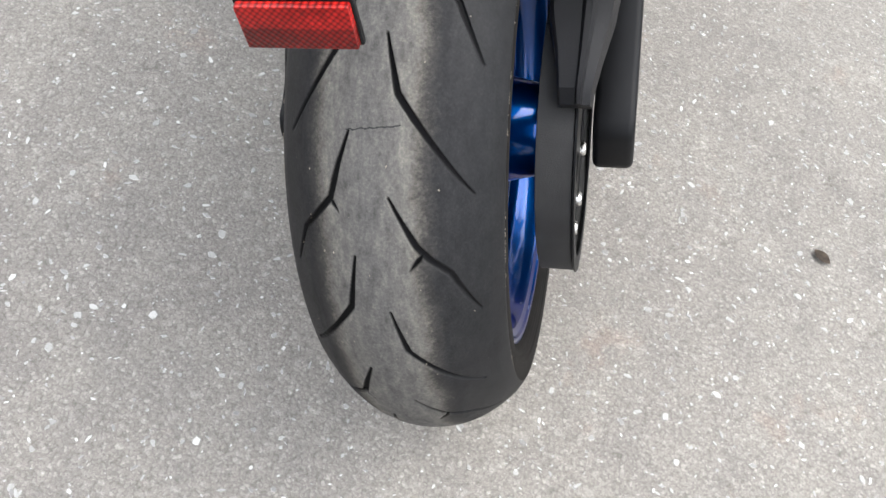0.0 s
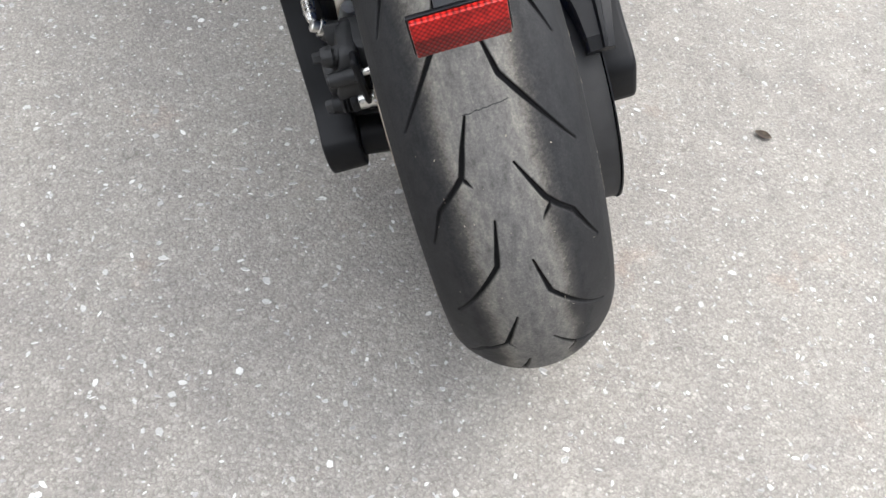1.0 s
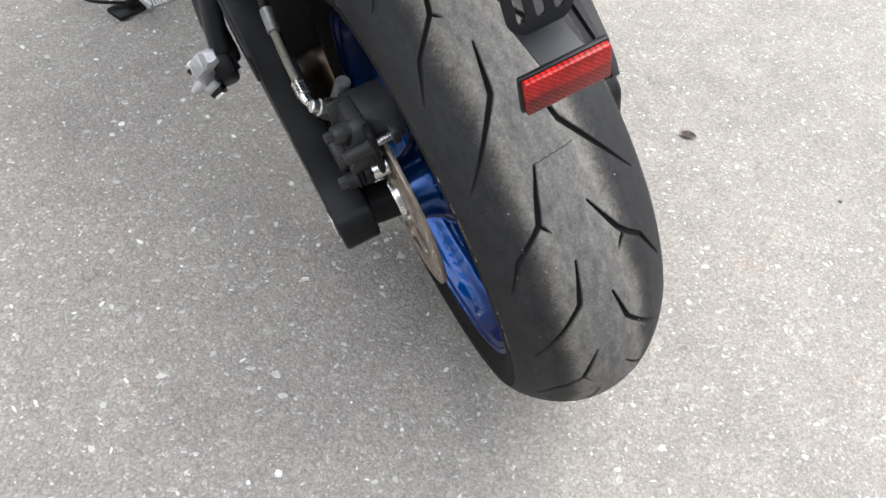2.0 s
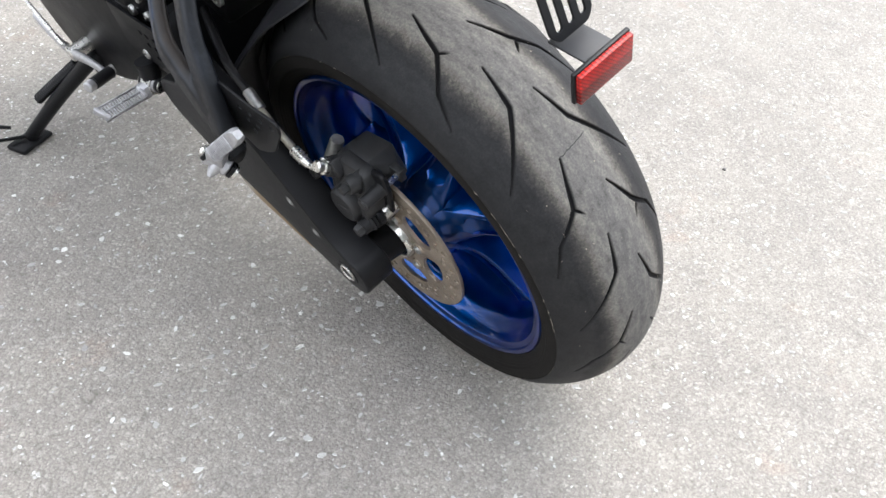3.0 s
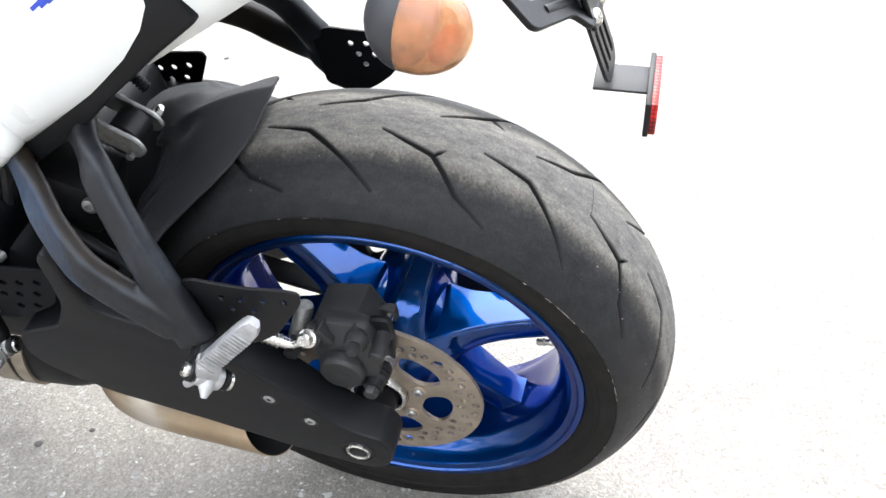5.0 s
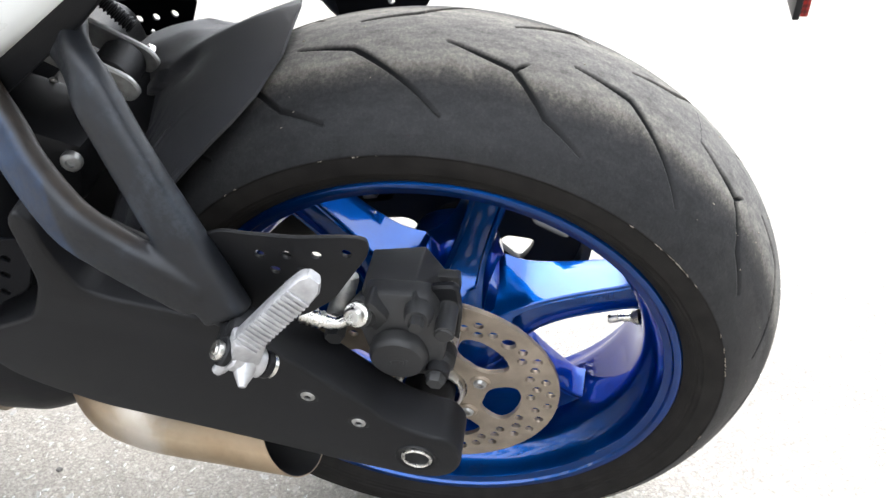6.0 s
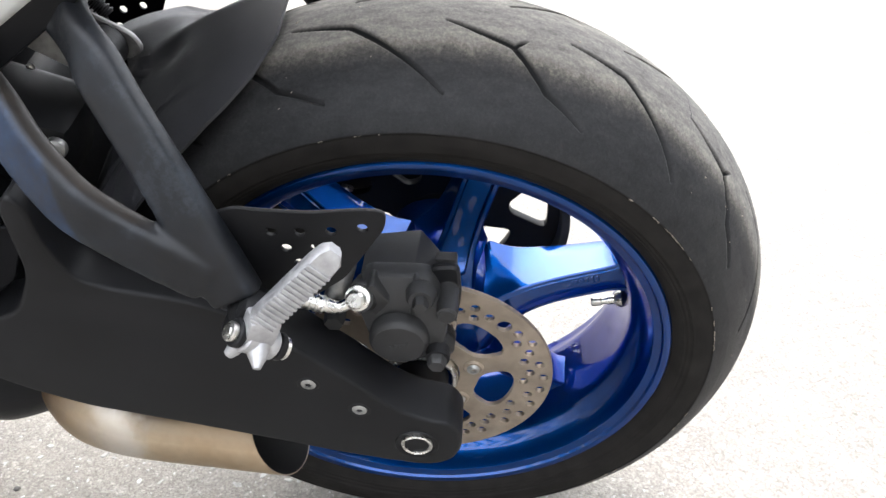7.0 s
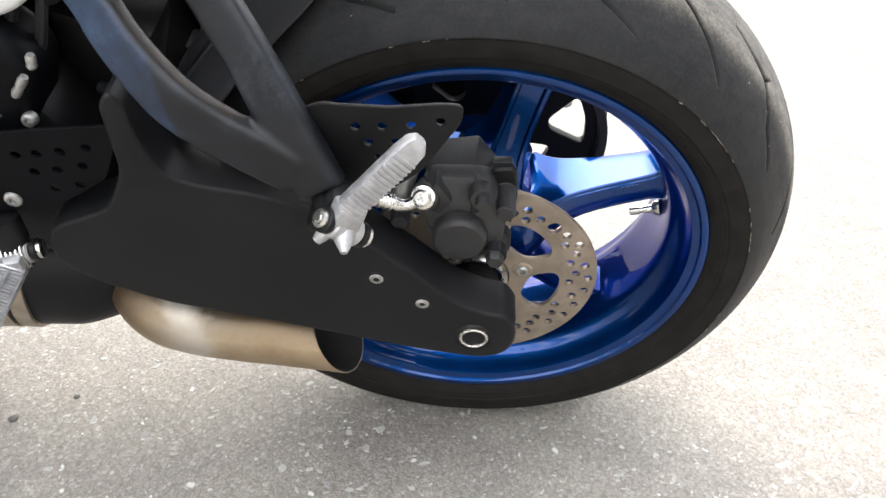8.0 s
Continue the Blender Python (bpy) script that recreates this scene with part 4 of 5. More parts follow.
def build_swingarm():
    outline = [(-0.0385, 0.022), (-0.0385, 0.004), (-0.031, -0.013), (-0.016, -0.0215), (0.001, -0.0218), (0.033, -0.0155), (0.070, -0.0070), (0.110, 0.0050), (0.169, 0.021), (0.231, 0.037), (0.266, 0.0455), (0.310, 0.066), (0.338, 0.084), (0.350, 0.108), (0.342, 0.136), (0.285, 0.160), (0.264, 0.20), (0.262, 0.262), (0.252, 0.274), (0.2435, 0.262), (0.2425, 0.230), (0.2317, 0.198), (0.212, 0.1885), (0.156, 0.1775), (0.122, 0.1630), (0.090, 0.1335), (0.066, 0.1095), (0.045, 0.0890), (0.028, 0.0700), (0.010, 0.0525), (-0.012, 0.0420), (-0.0285, 0.0385)]
    bm = prism(rounded(outline, 0.012, 3), -0.183, -0.1395, 0.0065, 4)
    arm = part("swingarm", bm, SATIN, bike, "satin black cast swingarm", sharp=40)
    right = [(-0.040, 0.040), (-0.038, -0.018), (0.02, -0.022), (0.10, -0.030), (0.18, -0.075), (0.27, -0.115), (0.36, -0.110), (0.36, 0.19), (0.25, 0.190), (0.12, 0.150), (0.06, 0.105), (0.01, 0.070), (-0.02, 0.055)]
    part("swingarm_leg", prism(rounded(right, 0.014, 3), 0.1425, 0.183, 0.007, 3), SATIN, arm)
    part("swingarm_bridge", prism(rounded([(0.30, 0.07), (0.49, 0.07), (0.49, 0.24), (0.32, 0.24)], 0.03, 4), -0.150, 0.16, 0.01, 2), SATIN, arm)
    # axle end in its recess
    c = Vector((-0.183, -0.0012, 0.0094))
    part("axle_end", revolved([(-0.1810, 0.0100), (-0.1845, 0.0104), (-0.1855, 0.0117), (-0.1845, 0.0130), (-0.1805, 0.0136)], 96), STEEL, arm, "bright ring of the axle end").location = (0, c.y, c.z)
    part("axle_bore", rod((-0.1818, c.y, c.z), (-0.1836, c.y, c.z), 0.0101, 28), SATIN, arm)
    part("axle_recess", revolved([(-0.1815, 0.0140), (-0.1836, 0.0150), (-0.1842, 0.0178), (-0.1815, 0.0196)], 40), SATIN, arm).location = (0, c.y, c.z)
    for y, z in ((0.0804, 0.0859), (0.0431, 0.0547)):
        # dark ring laid round each screw for the shade of its recess
        part("screw_shade_ring", revolved([(-0.1828, 0.0062), (-0.1833, 0.0066), (-0.1833, 0.0086), (-0.1826, 0.0092)], 28), GLOSS, arm).location = (0, y, z)
        part("arm_screw", screw((-0.1828, y, z), 0.0064, (-1, 0, 0), 0.0014), DULL, arm)
    # axle boss inside the arm, dark spacer towards the disc
    part("axle_spacer", rod((-0.142, 0, 0.008), (-0.104, 0, 0.0), 0.0235, 32, 0.001), SATIN, arm)
    # belt guard: a tapering shell over the upper run, with a ridge down its back
    bm = bmesh.new()
    rows = []
    for a, x0, x1, r in ((34.5, 0.1165, 0.1455, 0.163), (30, 0.1150, 0.1465, 0.169), (20, 0.1115, 0.1520, 0.171), (6, 0.1030, 0.1600, 0.173), (-10, 0.0985, 0.1640, 0.180), (-30, 0.0970, 0.1650, 0.195), (-46, 0.0970, 0.1650, 0.220)):
        w = x1 - x0
        rows.append([bm.verts.new(polar(rr, a, x0 + w * u)) for u, rr in ((0.0, r - 0.018), (0.02, r - 0.003), (0.08, r), (0.50, r + 0.001), (0.56, r + 0.005), (0.66, r + 0.005), (0.72, r), (0.94, r - 0.002), (1.0, r - 0.018))])
    for a, b in zip(rows, rows[1:]):
        for k in range(8):
            bm.faces.new((a[k], a[k + 1], b[k + 1], b[k]))
    bm.faces.new(rows[0])
    bmesh.ops.recalc_face_normals(bm, faces=bm.faces)
    bmesh.ops.solidify(bm, geom=bm.faces[:], thickness=0.0025)
    part("belt_guard", bm, PLASTIC, arm, "grained black belt guard", sharp=28)
    return arm


def build_caliper():
    # bridge over the disc
    bm = bmesh.new()
    for p in ((-0.074, 0.0415, 0.1455), (-0.071, -0.0018, 0.1495), (-0.1195, 0.0420, 0.1480), (-0.1165, 0.0010, 0.1480), (-0.080, -0.0180, 0.1330), (-0.1130, -0.0150, 0.1230), (-0.1240, 0.0420, 0.1360), (-0.1235, 0.0040, 0.1320), (-0.070, 0.044, 0.112), (-0.070, -0.018, 0.110), (-0.113, 0.045, 0.114), (-0.112, -0.0140, 0.106)):
        bm.verts.new(p)
    bmesh.ops.convex_hull(bm, input=bm.verts)
    bmesh.ops.dissolve_limit(bm, angle_limit=radians(8), verts=bm.verts, edges=bm.edges)
    soften(bm, 0.0014, 2, 16)
    cal = part("brake_caliper", bm, CAST, bike, "black cast brake caliper", sharp=30)
    lower = [(-0.013, 0.150), (-0.027, 0.112), (-0.020, 0.076), (0.012, 0.071), (0.0335, 0.090), (0.047, 0.1285), (0.040, 0.150)]
    body = part("caliper_body", prism(rounded(lower, 0.008, 2), -0.145, -0.108, 0.004, 2), CAST, cal, sharp=40)
    for v in body.data.vertices:
        v.co.x += 0.36 * max(0.0, v.co.z - 0.098) if v.co.x < -0.125 else 0.0
    for web in ([(0.0005, 0.1520), (-0.0125, 0.1440), (-0.0140, 0.128), (0.0040, 0.118)], [(0.0310, 0.1540), (0.0185, 0.134), (0.0300, 0.118), (0.0470, 0.135)]):
        part("caliper_web", prism(rounded(web, 0.003, 2), -0.1385, -0.120, 0.0015, 2), CAST, cal)
    part("piston_cap", turned((-0.138, 0.0125, 0.0985), (-0.1515, 0.0125, 0.0985), [(0, 0.0240), (0.6, 0.0240), (0.85, 0.0228), (1, 0.0205)], 40), CAST, cal)
    bars = None
    for k in range(5):
        bars = box((0.0008, 0.0022 + 0.0008 * (k % 2), 0.0030 + 0.0012 * ((k * 2) % 3)), pose(-0.1516, 0.0185 - 0.0032 * k, 0.0965 + 0.0006 * k, 10, 0, 0), 0.0002, 1, bars)
    part("cast_mark", bars, CAST, cal, "raised cast mark on the cap")
    part("caliper_lug", turned((-0.135, -0.006, 0.142), (-0.1465, -0.006, 0.1445), [(0, 0.012), (0.6, 0.011), (1, 0.009)], 20), CAST, cal)
    part("bleed_nipple", hexagon((-0.142, -0.006, 0.1445), (-0.155, -0.0065, 0.1460), 0.0062), CAST, cal)
    part("banjo_lug", turned((-0.118, 0.036, 0.125), (-0.139, 0.0415, 0.139), [(0, 0.016), (0.7, 0.013), (1, 0.0115)], 20), CAST, cal)
    ban = part("banjo_bolt", turned((-0.137, 0.0415, 0.138), (-0.151, 0.0430, 0.149), [(0, 0.0098), (0.45, 0.0098), (0.5, 0.0074), (0.9, 0.0074), (1, 0.0055)], 20), STEEL, cal, "plated banjo fitting")
    # slide pins, their boots and the bracket that holds the caliper
    part("bracket", prism(rounded([(-0.034, 0.152), (-0.036, 0.120), (-0.030, 0.075), (0.012, 0.036), (0.03, 0.05), (0.0, 0.085), (-0.012, 0.15)], 0.006, 2), -0.116, -0.108, 0.002, 1), SATIN, cal)
    part("slide_boot", turned((-0.122, -0.0195, 0.084), (-0.152, -0.0182, 0.084), [(0, 0.011), (0.1, 0.0125), (0.3, 0.0125), (0.34, 0.0095), (0.42, 0.0125), (0.5, 0.0095), (0.58, 0.0125), (0.68, 0.010), (1, 0.0095)], 20), PLASTIC, cal)
    part("slide_bolt", hexagon((-0.149, -0.0182, 0.084), (-0.160, -0.0177, 0.0835), 0.0078), CAST, cal)
    part("slide_sleeve", rod((-0.1035, -0.0215, 0.0850), (-0.1235, -0.0200, 0.084), 0.0108, 20, 0.001), STEEL, cal)
    part("pin_sleeve", turned((-0.110, -0.0255, 0.1270), (-0.1462, -0.0257, 0.1275), [(0, 0.0088), (0.08, 0.0096), (0.16, 0.0096), (0.18, 0.0084), (0.94, 0.0082), (0.955, 0.0070), (1, 0.0066)], 20), CAST, cal)
    part("guide_pin", rod((-0.086, -0.0247, 0.1275), (-0.114, -0.0252, 0.1270), 0.0042, 14, 0.0008), STEEL, cal, "bright guide pin")
    part("pin_tab", box((0.010, 0.020, 0.018), pose(-0.0865, -0.0215, 0.1270), 0.002), CAST, cal)
    part("reservoir_post", turned((-0.120, 0.0670, 0.112), (-0.107, 0.0545, 0.1490), [(0, 0.0095), (0.9, 0.0090), (1, 0.0078)], 20), DULL, cal)
    part("mount_bolt", hexagon((-0.130, 0.062, 0.120), (-0.150, 0.062, 0.1195), 0.0085), CAST, cal)
    # braided hose and its plated ferrule
    part("hose_ferrule", tube([(-0.147, 0.0465, 0.143), (-0.150, 0.056, 0.140), (-0.151, 0.068, 0.144), (-0.151, 0.083, 0.150)], [0.0046, 0.0048, 0.0066, 0.0066], 14), STEEL, cal, "plated hose ferrule")
    for k in range(4):
        p, q = Vector((-0.151, 0.0665, 0.1434)), Vector((-0.151, 0.084, 0.1505))
        part("ferrule_ring", rod(p.lerp(q, 0.25 * k), p.lerp(q, 0.25 * k + 0.12), 0.0076, 14, 0.0006), STEEL, cal)
    part("brake_hose", tube([(-0.151, 0.083, 0.152), (-0.150, 0.110, 0.1655), (-0.1478, 0.137, 0.1815)], [0.0046] * 3, 12), BRAID, cal, "braided brake hose")
    part("hose_sheath", tube([(-0.1450, 0.155, 0.191), (-0.135, 0.21, 0.208), (-0.10, 0.30, 0.215)], [0.0056] * 3, 12), PLASTIC, cal)
    part("hose_sleeve", rod((-0.1478, 0.135, 0.1805), (-0.1445, 0.160, 0.1935), 0.0072, 18, 0.001), DULL, cal)
    return cal


def fused(bm, voxel, rounds):
    """One smooth casting out of overlapping pieces."""
    me = bpy.data.meshes.new("casting")
    bm.to_mesh(me)
    bm.free()
    ob = bpy.data.objects.new("casting", me)
    scene.collection.objects.link(ob)
    mod = ob.modifiers.new("fuse", "REMESH")
    mod.mode, mod.voxel_size = "VOXEL", voxel
    bpy.context.view_layer.update()
    out = bpy.data.meshes.new_from_object(ob.evaluated_get(bpy.context.evaluated_depsgraph_get()))
    bpy.data.objects.remove(ob)
    bpy.data.meshes.remove(me)
    one = bmesh.new()
    one.from_mesh(out)
    bpy.data.meshes.remove(out)
    for _ in range(rounds):
        bmesh.ops.smooth_vert(one, verts=one.verts, factor=0.5, use_axis_x=True, use_axis_y=True, use_axis_z=True)
    return one


def build_strut(s):
    """The forked black bracket that carries a passenger footrest, one casting; s is -1 on the bike's left and 1 on its right."""
    top = [(s * 0.1000, 0.2167, 0.3852), (s * 0.1165, 0.2064, 0.3637), (s * 0.147, 0.183, 0.352), (s * 0.164, 0.167, 0.331), (s * 0.181, 0.148, 0.303), (s * 0.191, 0.133, 0.270), (s * 0.201, 0.119, 0.238), (s * 0.208, 0.106, 0.212)]
    low = [(s * 0.1000, 0.3040, 0.3544), (s * 0.1155, 0.2875, 0.3360), (s * 0.148, 0.256, 0.320), (s * 0.171, 0.234, 0.301), (s * 0.192, 0.204, 0.277), (s * 0.198, 0.178, 0.258), (s * 0.202, 0.150, 0.241), (s * 0.206, 0.124, 0.226)]
    bm = tube(top, [0.0165, 0.0165, 0.0165, 0.0162, 0.0162, 0.0172, 0.0190, 0.0180], 24, (1, 0, 0), 0.58, 10, 5.0)
    tube(low, [0.0180, 0.0180, 0.0180, 0.0180, 0.0188, 0.0188, 0.0190, 0.018], 24, (1, 0, 0), 0.50, 10, 6.0, bm)
    merge(bm, prism(rounded([(0.146, 0.236), (0.140, 0.214), (0.122, 0.194), (0.106, 0.186), (0.092, 0.206), (0.099, 0.232), (0.112, 0.246), (0.130, 0.250)], 0.014, 3), -0.2080, -0.191, 0.006, 2, Matrix.Diagonal((-s, 1, 1, 1))))
    bm = fused(bm, 0.0021, 4)
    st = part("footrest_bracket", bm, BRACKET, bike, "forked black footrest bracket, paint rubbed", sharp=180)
    # blue-grey on the lower fork's outward faces, brown on those turned away
    me = st.data
    blued, browned = [], []
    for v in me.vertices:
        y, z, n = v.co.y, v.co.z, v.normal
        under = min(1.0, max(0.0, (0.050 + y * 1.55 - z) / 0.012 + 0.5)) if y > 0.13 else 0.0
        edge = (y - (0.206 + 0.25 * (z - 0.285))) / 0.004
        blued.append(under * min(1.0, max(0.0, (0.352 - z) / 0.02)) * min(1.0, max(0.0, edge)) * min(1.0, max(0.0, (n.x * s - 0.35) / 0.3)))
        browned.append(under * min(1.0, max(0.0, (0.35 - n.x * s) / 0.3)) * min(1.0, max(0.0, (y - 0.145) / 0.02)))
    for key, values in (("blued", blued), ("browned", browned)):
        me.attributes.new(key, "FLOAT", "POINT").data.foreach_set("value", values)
    part("peg_mount", box((0.026, 0.030, 0.044), pose(s * 0.214, 0.097, 0.197, 35, 0, 0), 0.007), SATIN, st)
    return st


def build_peg(name, base, tip, up, pivot, axis, label, ribs=15, wide=0.0092, open_frame=False):
    """A cast alloy footrest with a ribbed top on a knuckle that turns on its pin between two black ears."""
    base, tip, up, pivot = Vector(base), Vector(tip), Vector(up).normalized(), Vector(pivot)
    m, length = between(base, tip, up)
    # m: z along the peg, y near up, x across
    along = (tip - base).normalized()
    axis = Vector(axis)
    axis = (axis - along * axis.dot(along)).normalized()
    thick = 0.0080
    rows = []
    bm = bmesh.new()
    if open_frame:
        for cx in (-wide, -0.1 * wide, wide):
            box((0.0026, thick * 0.7, length), m @ Matrix.Translation((cx, 0, length / 2)), 0.001, 1, bm)
        box((2 * wide + 0.0036, thick * 1.4, 0.006), m @ Matrix.Translation((0, 0, length - 0.003)) @ pose(0, 0, 0, 0, 18, 0), 0.0015, 1, bm)
        box((2 * wide, thick * 1.4, 0.008), m @ Matrix.Translation((0, 0, 0.004)), 0.0015, 1, bm)
    else:
        for s, w, h in ((0.0, 0.8, 0.8), (0.06, 0.95, 1.0), (0.5, 1.0, 1.0), (0.82, 1.0, 0.95), (0.93, 0.92, 0.85), (1.0, 0.5, 0.55)):
            rows.append([bm.verts.new(m @ Vector((wide * w * c, thick * h * d, s * length))) for c, d in ((-1, -0.3), (-0.7, -1), (0.7, -1), (1, -0.3), (1, 0.7), (0.85, 1), (-0.85, 1), (-1, 0.7))])
        for a, b in zip(rows, rows[1:]):
            for k in range(8):
                bm.faces.new((a[k], a[(k + 1) % 8], b[(k + 1) % 8], b[k]))
        bm.faces.new(rows[0])
        bm.faces.new(rows[-1][::-1])
        soften(bm, 0.0012, 2, 30)
    peg = part(name, bm, ALLOY, bike, label, sharp=40)
    for k in range(ribs):
        s = 0.05 + (0.90 if open_frame else 0.74) * k / (ribs - 1)
        part("rib", box((wide * 1.9, 0.0034 if open_frame else 0.0026, length * 0.030), m @ Matrix.Translation((0, 0.0 if open_frame else thick, s * length)), 0.0008, 2), ALLOY, peg)
    # knuckle from the peg's foot to the pin, with its stop and hooked tail
    kn = rod(pivot - axis * 0.0125, pivot + axis * 0.0125, 0.0105, 20, 0.0015)
    k, l = between(pivot - along * 0.004, base + along * 0.006, axis)
    box((0.017, 0.021, l), k @ Matrix.Translation((0, 0, l / 2)), 0.003, 2, kn)
    part("knuckle", kn, ALLOY, peg)
    out = along.cross(axis).normalized()
    if out.x > 0:
        out = -out
    part("stop", turned(pivot + out * 0.004, pivot + out * 0.019 - along * 0.006, [(0, 0.009), (0.5, 0.0065), (1, 0.0025)], 10), ALLOY, peg)
    part("stop", turned(pivot + axis * 0.009, pivot + axis * 0.011 - along * 0.017 + out * 0.003, [(0, 0.006), (0.7, 0.005), (1, 0.0035)], 10), ALLOY, peg)
    for sgn in (-1, 1):
        a = pivot + axis * sgn * 0.0135
        part("ear", turned(a, a + axis * sgn * 0.0055, [(0, 0.0085), (0.15, 0.0095), (0.85, 0.0095), (1, 0.0085)], 24), SATIN, peg)
    part("mount_arm", tube([pivot, pivot - out * 0.012 - along * 0.002, pivot - out * 0.034], [0.011, 0.014, 0.015], 14), SATIN, peg)
    a = pivot + axis * 0.019
    part("pivot_pin", turned(a, a + axis * 0.005, [(0, 0.0066), (0.5, 0.0069), (0.8, 0.0062), (0.85, 0.0038), (1, 0.0034)], 20), STEEL, peg)
    a = pivot - axis * 0.019
    part("clip", turned(a, a - axis * 0.003, [(0, 0.0080), (1, 0.0080)], 20), STEEL, peg)
    if open_frame:
        line = []
        for j in range(61):
            u = j / 60 * math.tau * 5
            e1, e2 = out, along
            line.append(pivot + axis * (-0.010 + 0.020 * j / 60) + (e1 * math.cos(u) + e2 * math.sin(u)) * 0.0125)
        part("spring", tube(line, [0.0012] * len(line), 6, (1, 0, 0), 1.0, 1), STEEL, peg)
    return peg


def build_guards(s):
    """Perforated heel guards: one by the passenger's, one by the rider's footrest."""
    outline = [(0.128, 0.262), (0.1045, 0.2722), (0.09, 0.2705), (0.0572, 0.2690), (0.022, 0.2725), (0.0075, 0.2715), (0.0085, 0.258), (0.0383, 0.212), (0.058, 0.196), (0.085, 0.182), (0.120, 0.195)]
    spots = [(0.082, 0.2524), (0.0637, 0.2529), (0.0434, 0.2543), (0.0233, 0.2577), (0.0741, 0.2385), (0.0551, 0.239), (0.0672, 0.2252)]
    me = plate(rounded(outline, 0.006, 3), [ring_points(y, z, 0.0034, 12) for y, z in spots], 0.0032, 0.0006, side(s * 0.187), "heel_guard")
    part("heel_guard", me, SATIN, bike, "black perforated heel guard beside the wheel")
    outline = [(0.42, 0.222), (0.3477, 0.2285), (0.3039, 0.2328), (0.2651, 0.2363), (0.2600, 0.2291), (0.2814, 0.1839), (0.3326, 0.1519), (0.3813, 0.1459), (0.42, 0.15)]
    spots = [(0.3445, 0.2062), (0.3279, 0.2078), (0.3088, 0.2105), (0.2876, 0.2149), (0.3359, 0.1899), (0.3170, 0.1922), (0.2957, 0.1968), (0.3251, 0.1731), (0.3044, 0.1773)]
    me = plate(rounded(outline, 0.008, 3), [ring_points(y, z, 0.0038, 12) for y, z in spots], 0.0035, 0.0008, side(s * 0.172), "heel_guard")
    g = part("heel_guard", me, ENGINE, bike, "black perforated heel guard by the rider's footrest")
    part("guard_screw", screw((s * 0.1738, 0.3639, 0.1603), 0.0075, (s, 0, 0), 0.003), DULL, g)


def build_exhaust():
    """A short outlet pipe: bent where it leaves the silencer, its open mouth cut on a slant."""
    c = [(-0.030, 0.358, -0.038), (-0.084, 0.338, -0.043), (-0.113, 0.310, -0.0450), (-0.124, 0.275, -0.0475), (-0.127, 0.235, -0.0515), (-0.127, 0.195, -0.0570)]
    line = smooth_line(c, 8)
    bm = bmesh.new()
    n, rings, slots = 40, [], []
    for i, p in enumerate(line):
        d = (line[min(i + 1, len(line) - 1)] - line[max(i - 1, 0)]).normalized()
        u = Vector((0, 0, 1))
        u = (u - d * u.dot(d)).normalized()
        v = d.cross(u)
        rings.append([bm.verts.new(p + 0.0388 * (u * math.cos(math.tau * k / n) + v * math.sin(math.tau * k / n))) for k in range(n)])
        slots.append(0)

    def mouth(r, inside):
        ring = []
        for k in range(n):
            base = Vector(line[-1]) + r / 0.0388 * (rings[len(line) - 1][k].co - line[-1])
            y = 0.134 + 0.50 * (base.z + 0.060) - 0.12 * (base.x + 0.127) + inside
            ring.append(bm.verts.new((base.x, y, base.z - 0.145 * (base.y - y))))
        return ring

    for r, inside, slot in ((0.0388, 0.0, 0), (0.0384, -0.0008, 0), (0.0374, -0.0006, 0), (0.0369, 0.002, 1), (0.0364, 0.03, 1), (0.0354, 0.10, 1)):
        rings.append(mouth(r, inside))
        slots.append(slot)
    for i, (a, b) in enumerate(zip(rings, rings[1:])):
        for k in range(n):
            bm.faces.new((a[k], a[(k + 1) % n], b[(k + 1) % n], b[k])).material_index = slots[i + 1]
    bm.faces.new(rings[-1]).material_index = 1
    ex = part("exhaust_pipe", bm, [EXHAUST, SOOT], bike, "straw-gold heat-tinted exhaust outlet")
    part("silencer", tube([(-0.03, 0.352, -0.035), (-0.03, 0.40, -0.030), (-0.03, 0.50, -0.022), (-0.03, 0.78, -0.005)], [0.060, 0.074, 0.078, 0.078], 32, (1, 0, 0), 1.35, 8, 2.6), SATIN, ex, "black silencer box under the frame")
    for y0, y1 in ((0.440, 0.456), (0.463, 0.490)):
        part("clamp", tube([(-0.03, y0, -0.0275), (-0.03, y1, -0.0255)], [0.0785, 0.0790], 32, (1, 0, 0), 1.355, 2, 2.6), STRAP, ex, "steel strap round the silencer")
    return ex


